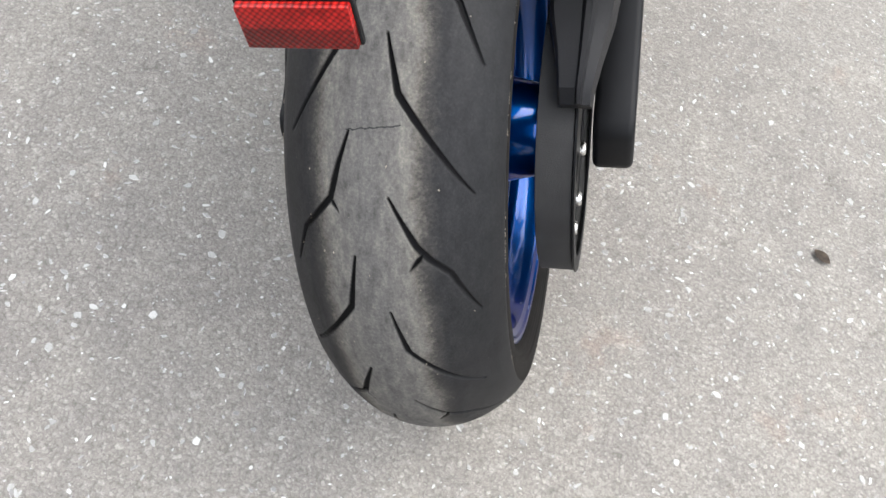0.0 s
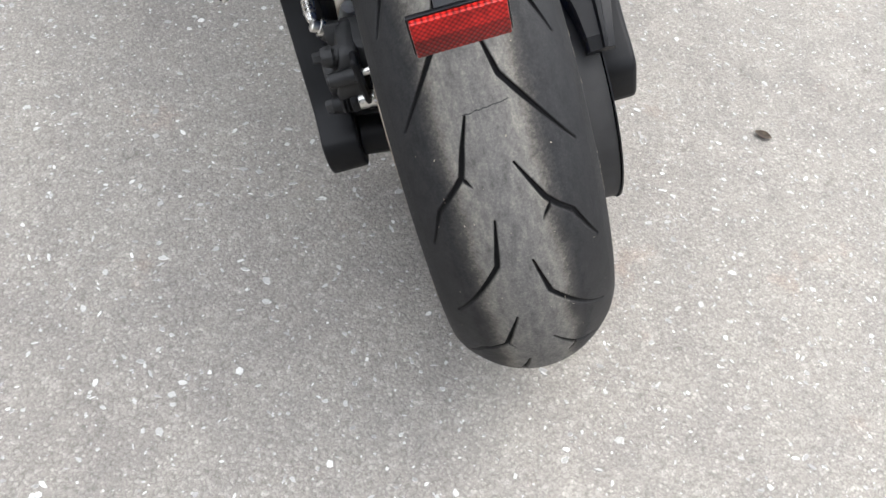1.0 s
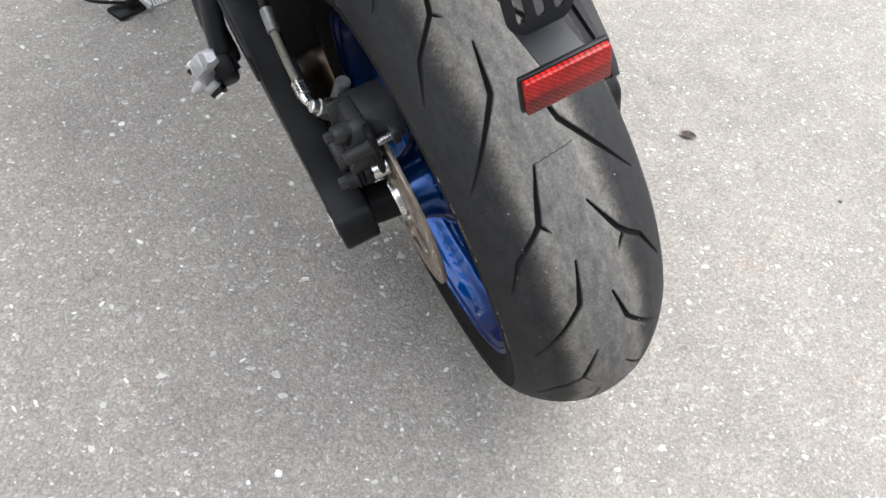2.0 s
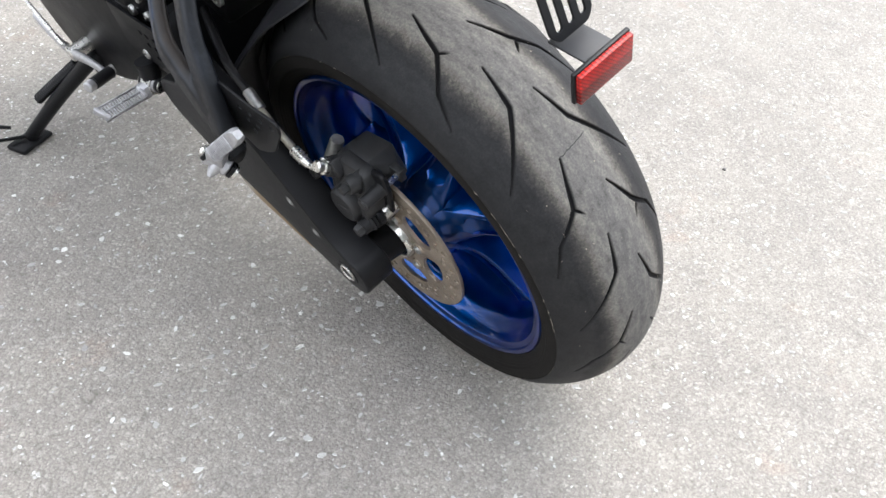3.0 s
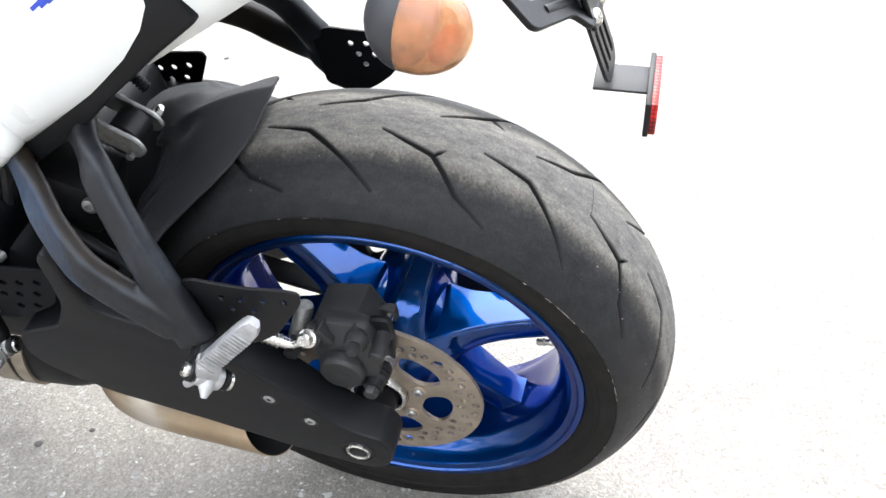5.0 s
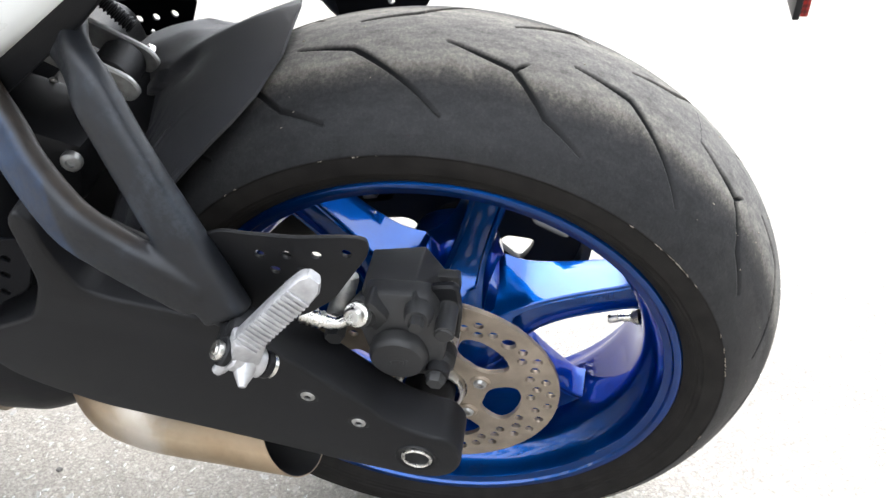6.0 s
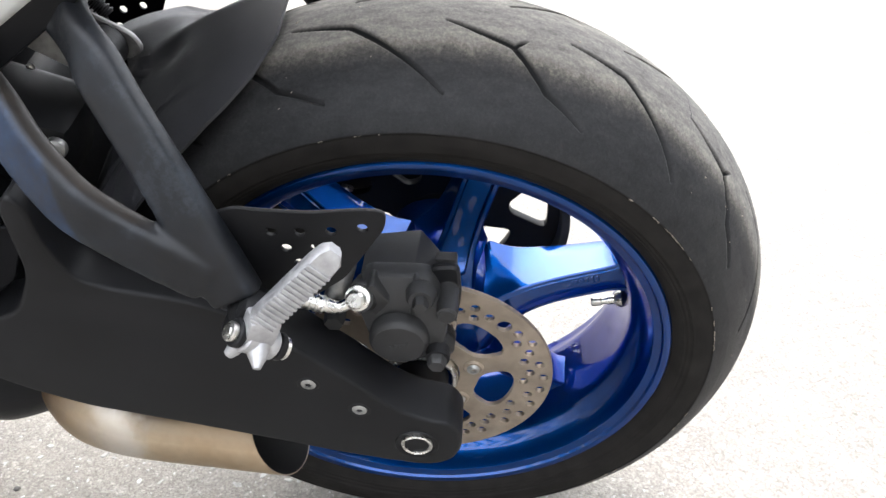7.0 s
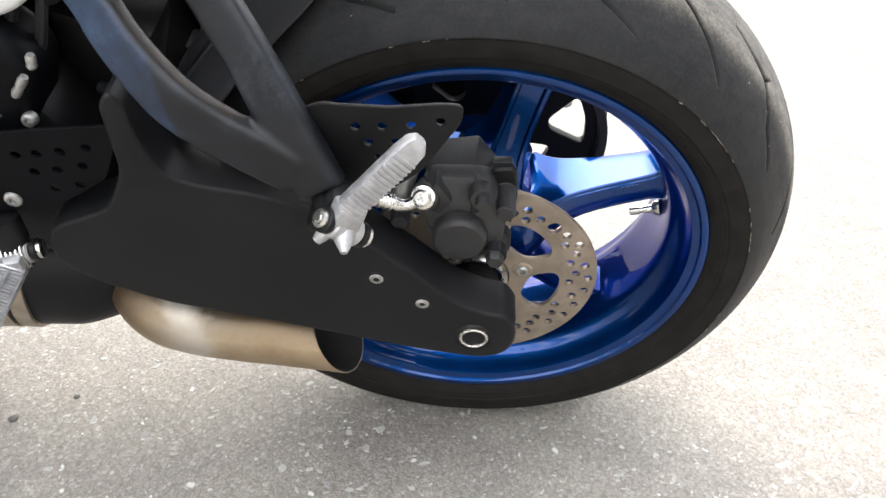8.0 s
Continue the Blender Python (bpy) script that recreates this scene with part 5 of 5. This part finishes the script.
def build_hugger():
    """The inner mudguard ahead of the tyre: a thin shell folded along a ridge that ends in a point, with a raised box on the far half."""
    xs = [-0.100, -0.096, -0.090, -0.082, -0.074, -0.066, -0.058, -0.048, -0.038, -0.028, -0.018, -0.010, -0.002, 0.006, 0.014, 0.020, 0.0235, 0.0255, 0.030, 0.038, 0.046, 0.053, 0.058, 0.062, 0.070, 0.080, 0.089, 0.093, 0.099, 0.105]
    ridge = ((0.3380, -48), (0.3378, -41), (0.3365, -36), (0.332, -28), (0.328, -17.7))
    box_near = ((0.3700, -54), (0.3585, -46), (0.351, -43), (0.347, -41), (0.3405, -39), (0.3335, -37), (0.3235, -34.6), (0.3190, -26), (0.317, -20))
    box_far = ((0.3740, -54), (0.363, -48), (0.354, -45), (0.344, -42), (0.3337, -39), (0.318, -37), (0.306, -33), (0.303, -26))

    def at(line, a):
        return float(np.interp(a, [k[1] for k in line], [k[0] for k in line]))

    def radius(x, a):
        cols = ((-0.100, 0.2890), (-0.090, 0.2962), (-0.060, 0.3075), (-0.030, 0.3175), (0.0, 0.3235 + 0.55 * (at(ridge, a) - 0.328)), (0.0245, at(ridge, a)), (0.060, at(box_near, a)), (0.091, at(box_far, a)), (0.105, at(box_far, a) - 0.022))
        r = float(np.interp(x, [c[0] for c in cols], [c[1] for c in cols]))
        # scooped corner below the fold, and the flat lip ahead of it
        r -= 0.0050 * math.exp(-((x - 0.010) / 0.011) ** 2 - ((a + 37.5) / 3.2) ** 2)
        if x < 0.0245:
            r += 0.0045 * min(1.0, max(0.0, (-42.0 - a - 130 * (0.0245 - x)) / 1.6))
        return r

    rows, na = [], 56
    bm = bmesh.new()
    for x in xs:
        start = float(np.interp(x, (-0.100, -0.090, -0.075, -0.060, -0.030, 0.0245, 0.060, 0.091, 0.105), (-44.0, -33.7, -27.0, -22.8, -18.9, -17.7, -20.5, -29.0, -38.0)))
        end = float(np.interp(x, (-0.055, -0.040, -0.020, 0.002, 0.003, 0.012, 0.013, 0.030, 0.044, 0.060, 0.105), (-105, -62, -48.0, -45.6, -45.6, -44.4, -47.5, -47.5, -47.0, -52.5, -53.5)))
        row = []
        for i in range(na + 1):
            a = start + (end - start) * i / na
            flare = 1 + 0.30 * max(0.0, min(1.0, (-44 - a) / 22)) if x < 0 else 1.0
            row.append(bm.verts.new(polar(radius(x, a), a, x * flare)))
        rows.append(row)
    for a, b in zip(rows, rows[1:]):
        for k in range(na):
            bm.faces.new((a[k], a[k + 1], b[k + 1], b[k]))
    bmesh.ops.recalc_face_normals(bm, faces=bm.faces)
    bmesh.ops.solidify(bm, geom=bm.faces[:], thickness=0.0026)
    hug = part("inner_mudguard", bm, MUDGUARD, bike, "grained dark grey plastic inner mudguard", sharp=20)
    part("guard_screw", screw((0.0374, 0.2500, 0.2560), 0.008, (-0.25, 0.65, 0.70), 0.003), STEEL, hug)
    return hug


def build_tail():
    """White tail fairing, dark underside, black seat and the bracket below it."""
    # sections along y from the front; half outline of the left side: (x, z)
    bm = bmesh.new()
    rows = []
    n = 22
    for k in range(19):
        s = k / 18
        y = 0.50 - 0.62 * s
        zl = 0.297 + 0.59 * (0.35 - y) if y < 0.275 else 0.343 + 0.10 * max(0.0, y - 0.36)
        half = 0.160 - 0.058 * s ** 1.2
        zc = zl + 0.055
        row = []
        for i in range(n + 1):
            a = radians(-68 + 316 * i / n)
            cx, cz = math.cos(a), math.sin(a)
            x = -half * math.copysign(abs(cx) ** (0.7 if cz > 0 else 0.12), cx)
            z = zc + (float(np.interp(y, (0.10, 0.19, 0.29, 0.50), (0.105, 0.085, 0.074, 0.066))) if cz > 0 else 0.059) * math.copysign(abs(cz) ** (0.9 if cz > 0 else 1.1), cz)
            row.append(bm.verts.new((x, y, z)))
        rows.append(row)
    for a, b in zip(rows, rows[1:]):
        for i in range(n):
            bm.faces.new((a[i], a[i + 1], b[i + 1], b[i]))
    bm.faces.new(rows[-1])
    for a, b in zip(rows, rows[1:]):
        bm.faces.new((a[0], b[0], b[n], a[n]))
    bm.faces.new(rows[0][::-1])
    bmesh.ops.recalc_face_normals(bm, faces=bm.faces)
    tail = part("tail_fairing", bm, [WHITE, SATIN], bike, "pearl white tail fairing", sharp=45)
    for p in tail.data.polygons:
        if p.normal.z < -0.8:
            p.material_index = 1
    # rounded lobe at the lower front corner
    lobe = prism(rounded([(0.52, 0.372), (0.44, 0.335), (0.402, 0.309), (0.372, 0.2985), (0.325, 0.303), (0.288, 0.328), (0.254, 0.356), (0.258, 0.40), (0.52, 0.42)], 0.014, 4), -0.1440, -0.100, 0.010, 3)
    part("fairing_lobe", lobe, WHITE, tail)
    tray = prism(rounded([(0.303, 0.300), (0.315, 0.330), (0.31, 0.40), (0.20, 0.47), (0.08, 0.52), (0.06, 0.482), (0.10, 0.452), (0.163, 0.4015), (0.19, 0.377), (0.23, 0.3480), (0.261, 0.3255)], 0.006, 3), -0.1250, 0.1250, 0.004, 2)
    part("under_tray", tray, SATIN, tail, "black inner tray below the fairing")
    seat = tube([(0.0, 0.62, 0.455), (0.0, 0.45, 0.460), (0.0, 0.33, 0.478), (0.0, 0.24, 0.515), (0.0, 0.17, 0.560)], [0.07, 0.07, 0.066, 0.058, 0.035], 28, (1, 0, 0), 1.75, 10, 2.6)
    part("seat", seat, SEAT, tail, "black vinyl seat")
    # unreadable blue lettering and a grey mark on the side, as plain bars
    for k in range(7):
        m = pose(-0.1346 + 0.0009 * k, 0.176 - 0.0088 * k, 0.494 + 0.0040 * k, 25, 10, 0) @ pose(0, 0, 0, 30, 0, 0)
        part("decal_bar", box((0.0010, 0.0034 + 0.0014 * (k % 2), 0.012 + 0.003 * (k % 3)), m, 0.0002, 1), DECAL, tail, "blue lettering bar")
    for k in range(5):
        part("decal_bar", box((0.0010, 0.0050, 0.0055 + 0.002 * (k % 2)), pose(-0.1268 + 0.0006 * k, 0.096 - 0.0085 * k, 0.5130 + 0.0046 * k, -4, 12, 0), 0.0002, 1), GREYDECAL, tail, "grey lettering bar")
    # fork-shaped alloy bracket with a rubber bush below the tail
    br = part("seat_bracket", prism(rounded([(0.300, 0.300), (0.285, 0.318), (0.225, 0.282), (0.219, 0.268), (0.232, 0.258)], 0.006, 3), -0.040, -0.0345, 0.0015, 1), DULL, bike, "grey alloy fork bracket")
    part("fork_plate", prism(rounded([(0.300, 0.300), (0.285, 0.318), (0.225, 0.282), (0.219, 0.268), (0.232, 0.258)], 0.006, 3), 0.0005, 0.006, 0.0015, 1), DULL, br)
    part("cross_plate", box((0.046, 0.004, 0.052), pose(-0.017, 0.286, 0.3045, 59, 0, 0), 0.0012), DULL, br)
    part("bush", rod((-0.0335, 0.248, 0.2745), (-0.0005, 0.248, 0.2745), 0.0185, 24, 0.002), PLASTIC, br, "black rubber bush")
    part("bush_bolt", hexagon((-0.038, 0.236, 0.266), (-0.047, 0.236, 0.266), 0.0046), DULL, br)
    return tail


def build_plate_holder():
    """Black sheet-metal carrier behind the tail, the slotted drop bracket and the red reflector."""
    # a sheet facing rearwards and up: its own x runs across, y down the bracket
    top, low = Vector((0, -0.196, 0.445)), Vector((0, -0.2195, 0.378))
    down = (low - top).normalized()
    nrm = Vector((1, 0, 0)).cross(down).normalized()
    lay = Matrix((Vector((1, 0, 0)), down, nrm)).transposed().to_4x4()
    lay.translation = top
    slots = [rounded([(cx - 0.0035, 0.024), (cx + 0.0035, 0.024), (cx + 0.0035, 0.062), (cx - 0.0035, 0.062)], 0.0034, 3) for cx in (-0.0165, -0.002, 0.0125)]
    outline = rounded([(-0.028, -0.012), (0.024, -0.012), (0.024, 0.062), (0.016, 0.071), (-0.020, 0.071), (-0.028, 0.062)], 0.005, 3)
    me = plate(outline, slots, 0.0028, 0.0005, lay, "plate_holder")
    hold = part("plate_holder", me, GLOSS, bike, "black slotted steel reflector bracket")
    flap = rounded([(-0.0285, -0.030), (0.0225, -0.030), (0.0225, 0.020), (-0.0285, 0.020)], 0.008, 4)
    part("flap", plate(flap, [], 0.004, 0.001, Matrix.Translation(nrm * -0.0042) @ lay, "flap"), GLOSS, hold)
    for x in (-0.0179, 0.0111):
        part("bracket_bolt", screw(lay @ Vector((x, 0.0110, -0.006)), 0.0068, -nrm, 0.004), STEEL, hold)
    # the tongue that carries the reflector
    me = box((0.034, 0.046, 0.0025), look((-0.003, -0.229, 0.3715), (-0.003, -0.231, 0.4715)), 0.0006)
    part("tongue", me, GREYSHEET, hold, "bent glossy black sheet tongue")
    c = Vector((-0.006, -0.2555, 0.3602))
    part("reflector_back", box((0.070, 0.0045, 0.0325), Matrix.Translation(c + Vector((0, 0.0045, 0))), 0.001), GLOSS, hold)
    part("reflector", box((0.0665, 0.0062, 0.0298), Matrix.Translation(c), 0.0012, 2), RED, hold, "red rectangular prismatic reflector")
    # upper carrier: ribbed plate running up under the tail
    top2 = Vector((0, -0.125, 0.515))
    d2 = (top - top2).normalized()
    n2 = Vector((1, 0, 0)).cross(d2).normalized()
    lay2 = Matrix((Vector((1, 0, 0)), d2, n2)).transposed().to_4x4()
    lay2.translation = top2
    half = [(0.030, 0.112), (0.036, 0.092), (0.083, 0.067), (0.088, 0.060), (0.080, 0.022), (0.071, 0.0), (0.060, -0.03)]
    outline = [(x - 0.005, y) for x, y in half] + [(-x - 0.005, y) for x, y in half[::-1]]
    win = []
    for s in (-1, 1):
        win.append(rounded([(s * x - 0.005, y) for x, y in ((0.056, 0.006), (0.064, 0.024), (0.062, 0.042), (0.052, 0.046), (0.028, 0.043), (0.018, 0.020), (0.026, -0.004))], 0.006, 3))
        win.append(rounded([(s * x - 0.005, y) for x, y in ((0.066, 0.0515), (0.058, 0.0565), (0.014, 0.0545), (0.016, 0.0490))], 0.003, 2))
    me = plate(rounded(outline, 0.005, 3), win, 0.005, 0.001, lay2, "carrier")
    part("carrier", me, GLOSS, hold, "black number plate carrier")
    # pressed ridges: a bent one on each wing and one across above the flap
    for ridge in (((-0.064, 0.0666), (-0.033, 0.0835), (-0.029, 0.0825), (-0.017, 0.0660)), ((0.054, 0.0666), (0.023, 0.0835), (0.019, 0.0825), (0.007, 0.0660)), ((-0.018, 0.0800), (-0.001, 0.0800), (0.015, 0.0800))):
        part("carrier_rib", tube([lay2 @ Vector((x, y, -0.0020)) for x, y in ridge], [0.0036] * len(ridge), 12, tuple(n2), 0.5, 6), GLOSS, hold)
    return hold


def build_indicator(cx, sign):
    c = Vector((cx, -0.104, 0.492))
    axis = Vector((0.22 * sign, -0.96, -0.12)).normalized()
    c -= axis * 0.008
    m, _ = between(c, c + axis)
    bm = bmesh.new()
    bmesh.ops.create_uvsphere(bm, u_segments=32, v_segments=20, radius=1, matrix=m @ Matrix.Diagonal((0.030, 0.034, 0.032, 1)))
    for v in [v for v in bm.verts if (v.co - c).dot(axis) > 0.001]:
        bm.verts.remove(v)
    house = part("indicator", bm, MUDGUARD, bike, "black indicator with an amber lens")
    bm = bmesh.new()
    bmesh.ops.create_uvsphere(bm, u_segments=32, v_segments=20, radius=1, matrix=m @ Matrix.Diagonal((0.0296, 0.0336, 0.042, 1)))
    for v in [v for v in bm.verts if (v.co - c).dot(axis) < -0.001]:
        bm.verts.remove(v)
    bmesh.ops.solidify(bm, geom=bm.faces[:], thickness=0.0012)
    part("lens", bm, AMBER, house, "scuffed peach-tinted lens")
    bm = bmesh.new()
    bmesh.ops.create_uvsphere(bm, u_segments=32, v_segments=20, radius=1, matrix=m @ Matrix.Diagonal((0.0268, 0.0300, 0.0150, 1)))
    part("bowl", bm, BOWL, house, "frosted orange bowl inside the lens")
    across = axis.cross(Vector((0, 0, 1))).normalized()
    mid = c + axis * 0.0235 - Vector((0, 0, 0.0075))
    bm = turned(mid - across * 0.0185, mid + across * 0.0185, [(0, 0.002), (0.06, 0.0052), (0.25, 0.0086), (0.6, 0.0096), (0.85, 0.0080), (0.97, 0.0045), (1, 0.001)], 24)
    part("bulb", bm, BULB, house, "orange bulb behind the lens")
    low = c + axis * 0.0225 - Vector((0, 0, 0.0205))
    part("drain_hole", turned(low, low + axis * 0.003 - Vector((0, 0, 0.005)), [(0, 0.0030), (0.8, 0.0032), (1, 0.0020)], 14), SOOT, house, "dark drain plug in the lens")
    stem = [c - axis * 0.008 + Vector((0.012, 0, 0.010)), c + Vector((0.042, 0.006, 0.016)), Vector((-0.020, -0.09, 0.525))]
    part("stem", tube(stem, [0.014, 0.011, 0.010], 16), PLASTIC, house)
    for k in range(4):
        p = Vector(stem[1]).lerp(Vector(stem[2]), 0.1 + 0.2 * k)
        q = Vector(stem[1]).lerp(Vector(stem[2]), 0.16 + 0.2 * k)
        part("stem_ring", rod(p, q, 0.0135, 18, 0.001), PLASTIC, house)
    return house


def build_engine_side():
    """What shows of the engine and frame ahead of the swingarm: cover, belly panel, bolts, cables; and added bulk that
    shades the ground.
    """
    cover = prism(rounded([(0.31, 0.27), (0.335, 0.302), (0.41, 0.283), (0.48, 0.314), (0.60, 0.355), (0.84, 0.36), (0.86, 0.05), (0.62, -0.02), (0.50, 0.02), (0.42, 0.10), (0.34, 0.19)], 0.02, 5), -0.158, -0.10, 0.014, 3)
    eng = part("engine_cover", cover, ENGINE, bike, "satin black engine side cover")
    lower = prism(rounded([(0.37, 0.16), (0.405, 0.106), (0.543, -0.010), (0.645, -0.054), (0.77, -0.094), (0.825, -0.062), (0.86, 0.01), (0.90, 0.10), (0.88, 0.28), (0.60, 0.27), (0.47, 0.24)], 0.05, 5), -0.168, -0.12, 0.016, 3)
    part("clutch_case", lower, ENGINE, eng)
    # engine and tank bulk, added out of view to shade the ground beside
    block = prism(rounded([(0.58, -0.06), (0.72, -0.11), (1.02, -0.09), (1.12, 0.02), (1.14, 0.22), (1.06, 0.36), (0.84, 0.42), (0.58, 0.40)], 0.05, 5), -0.120, 0.160, 0.025, 3)
    part("engine_shade_bulk", block, ENGINE, eng)
    part("tank_shade_bulk", tube([(0, 0.56, 0.440), (0, 0.68, 0.500), (0, 0.86, 0.535), (0, 1.04, 0.520), (0, 1.14, 0.450)], [0.075, 0.110, 0.135, 0.125, 0.080], 28, (1, 0, 0), 1.20, 8, 2.6), ENGINE, eng, "unseen black tank ahead of the seat, shading the ground")
    for p in ((-0.1535, 0.358, 0.2756), (-0.1600, 0.3724, 0.2194), (-0.176, 0.56, 0.205), (-0.176, 0.60, 0.0)):
        part("cover_screw", screw(p, 0.0075, (-1, 0, 0.1), 0.004), DULL, eng)
    for seam in (((0.4606, 0.2405), (0.40, 0.2680), (0.3490, 0.2860)), ((0.48, 0.2109), (0.4117, 0.2059), (0.350, 0.2320))):
        part("panel_gap", tube([(-0.1582, y, z) for y, z in seam], [0.0013] * 3, 8), SOOT, eng)
    part("cover_label", box((0.0012, 0.052, 0.012), pose(-0.1586, 0.4043, 0.2457, -22, 0, 0), 0.0002, 1), GREYDECAL, eng, "small grey label")
    dark = prism([(0.345, 0.02), (0.60, 0.02), (0.60, 0.40), (0.33, 0.40)], -0.075, 0.10, 0.02, 2)
    part("frame_core", dark, ENGINE, eng)
    for a, b in (((-0.0935, 0.2640, 0.2410), 0.0085), ((0.0404, 0.3366, 0.1982), 0.0070)):
        part("frame_bolt", screw(a, b, (-1, -0.1, 0.1), 0.003), DULL, eng)
    part("frame_lug", box((0.07, 0.11, 0.07), pose(-0.055, 0.315, 0.238, 20, 0, 0), 0.012), SATIN, eng)
    for k, (dy, dz) in enumerate(((0.0, 0.0), (0.018, 0.012), (0.036, -0.006))):
        part("cable", tube([(-0.105, 0.290 + dy, 0.38), (-0.124, 0.308 + dy, 0.30 + dz), (-0.128, 0.335 + dy, 0.23), (-0.115, 0.37 + dy, 0.13)], [0.0045] * 4, 10), PLASTIC, eng)
    for p, q in (((-0.1600, 0.3077, 0.2872), (-0.1600, 0.3104, 0.2759)), ((-0.1600, 0.3189, 0.2686), (-0.1600, 0.3321, 0.2515))):
        part("connector", turned(p, q, [(0, 0.0028), (0.2, 0.0038), (0.45, 0.0038), (0.5, 0.0031), (0.8, 0.0040), (1, 0.0028)], 14), DULL, eng)
    part("frame_bolt", screw((-0.1600, 0.3301, 0.2293), 0.0060, (-1, 0, 0.2), 0.003), DULL, eng)
    part("adjuster", turned((-0.0255, 0.3010, 0.2700), (-0.0312, 0.2983, 0.2420), [(0, 0.0030), (0.3, 0.0030), (0.32, 0.0042), (0.62, 0.0042), (0.64, 0.0030), (0.9, 0.0030), (1, 0.0022)], 12), STEEL, eng, "plated cable adjuster")
    return eng


def build_shock():
    """The ribbed rubber boot over a cable beside the shock absorber."""
    top, end = Vector((0.062, 0.2876, 0.2876)), Vector((0.060, 0.2687, 0.2657))
    rings = [(0.0, 0.0050)]
    for k in range(13):
        rings += [((k + 0.15) / 13, 0.0054), ((k + 0.35) / 13, 0.0070), ((k + 0.65) / 13, 0.0070), ((k + 0.85) / 13, 0.0054)]
    up = (top - end) * 0.8
    part("rubber_boot", turned(top + up, end, rings + [(1.0, 0.0050)], 20), PLASTIC, bike, "black ribbed rubber boot")


def build_stand():
    """The side stand with its foot, spring and mount."""
    foot = Vector((-0.3190, 0.840, -0.196))
    pivot = Vector((-0.175, 0.700, -0.035))
    leg = tube([pivot, pivot.lerp(foot, 0.5) + Vector((0, 0.005, 0.0)), foot], [0.0135, 0.0125, 0.0115], 16)
    st = part("side_stand", leg, SATIN, bike, "black steel side stand, extended")
    inv = BIKE.inverted()
    world_foot = BIKE @ foot
    flat = inv @ Matrix.Translation((world_foot.x - 0.004, world_foot.y, 0.007))
    part("foot", box((0.075, 0.042, 0.010), flat @ pose(0, 0, 0, 0, 0, 25), 0.004), SATIN, st)
    ring = inv @ Matrix.Translation((world_foot.x - 0.02, world_foot.y + 0.03, 0.018))
    part("toe_loop", tube([ring @ Vector(p) for p in ((0.01, -0.03, 0), (-0.05, -0.02, 0.01), (-0.075, 0.01, 0.02), (-0.05, 0.03, 0.015), (0.0, 0.005, 0.005))], [0.0035] * 5, 8), SATIN, st)
    part("mount", box((0.05, 0.06, 0.045), pose(-0.158, 0.695, -0.028, 10, 0, 0), 0.01), SATIN, st)
    coil = []
    a, b = pivot + Vector((-0.018, 0.040, -0.018)), pivot.lerp(foot, 0.52) + Vector((-0.022, 0.034, 0.002))
    m, length = between(a, b)
    for k in range(193):
        u = k / 192 * math.tau * 24
        coil.append(m @ Vector((0.0080 * math.cos(u), 0.0080 * math.sin(u), length * k / 192)))
    spring = part("return_spring", tube(coil, [0.0022] * len(coil), 6, (1, 0, 0), 1.0, 1), PLASTIC, st)
    part("spring_core", rod(a, b, 0.0078, 16), PLASTIC, st)
    return st


def build_pedal():
    p = [(-0.195, 0.520, 0.050), (-0.198, 0.535, 0.044), (-0.198, 0.565, 0.040), (-0.198, 0.610, 0.030), (-0.198, 0.674, 0.010), (-0.198, 0.740, 0.008), (-0.196, 0.80, 0.022)]
    ped = part("foot_lever", tube(p, [0.007, 0.0075, 0.007, 0.0085, 0.0105, 0.008, 0.007], 14, (1, 0, 0), 0.7), ALLOY, bike, "polished alloy foot lever")
    part("lever_tip", rod((-0.192, 0.527, 0.0505), (-0.228, 0.513, 0.0600), 0.0095, 18, 0.002), PLASTIC, ped)
    part("tip_cap", rod((-0.227, 0.5134, 0.0597), (-0.239, 0.509, 0.0630), 0.0085, 18, 0.002), ALLOY, ped)
    part("pivot", rod((-0.165, 0.674, 0.010), (-0.206, 0.674, 0.011), 0.013, 20, 0.002), STEEL, ped)
    part("link_rod", rod((-0.203, 0.69, 0.022), (-0.195, 0.82, 0.075), 0.0035, 10), STEEL, ped)
    return ped


wheel = build_wheel()
build_disc()
build_pulley()
build_swingarm()
build_caliper()
build_strut(-1)
build_strut(1)
build_peg("passenger_footrest", (-0.2335, 0.0860, 0.2180), (-0.2185, 0.0345, 0.2680), (-0.980, -0.120, 0.140), (-0.2335, 0.0900, 0.1995), (-0.0134, 0.025, 0.0417), "ribbed bright alloy passenger footrest")
build_guards(-1)
build_guards(1)
build_exhaust()
build_hugger()
build_tail()
build_plate_holder()
build_indicator(-0.127, -1)
build_engine_side()
build_shock()
build_peg("rider_footrest", (-0.1980, 0.3760, 0.1060), (-0.2680, 0.3640, 0.1230), (-0.1, -0.45, 0.88), (-0.184, 0.3775, 0.1080), (0.1, 0.9, -0.15), "ribbed open alloy rider footrest", 17, 0.0105, True)
build_stand()
build_pedal()

build_ground()
build_trees()
build_leaf(pose(0.588, 0.183, 0.001, 0, 0, -40), 0.030)
for x, y, s in ((-0.025, 0.56, 0.006), (0.02, 0.50, 0.004), (1.7, 1.1, 0.008), (2.1, 0.4, 0.009), (1.3, 0.9, 0.006), (0.75, -0.05, 0.004)):
    build_pebble(Matrix.Translation((x, y, 0.3 * s)), s)
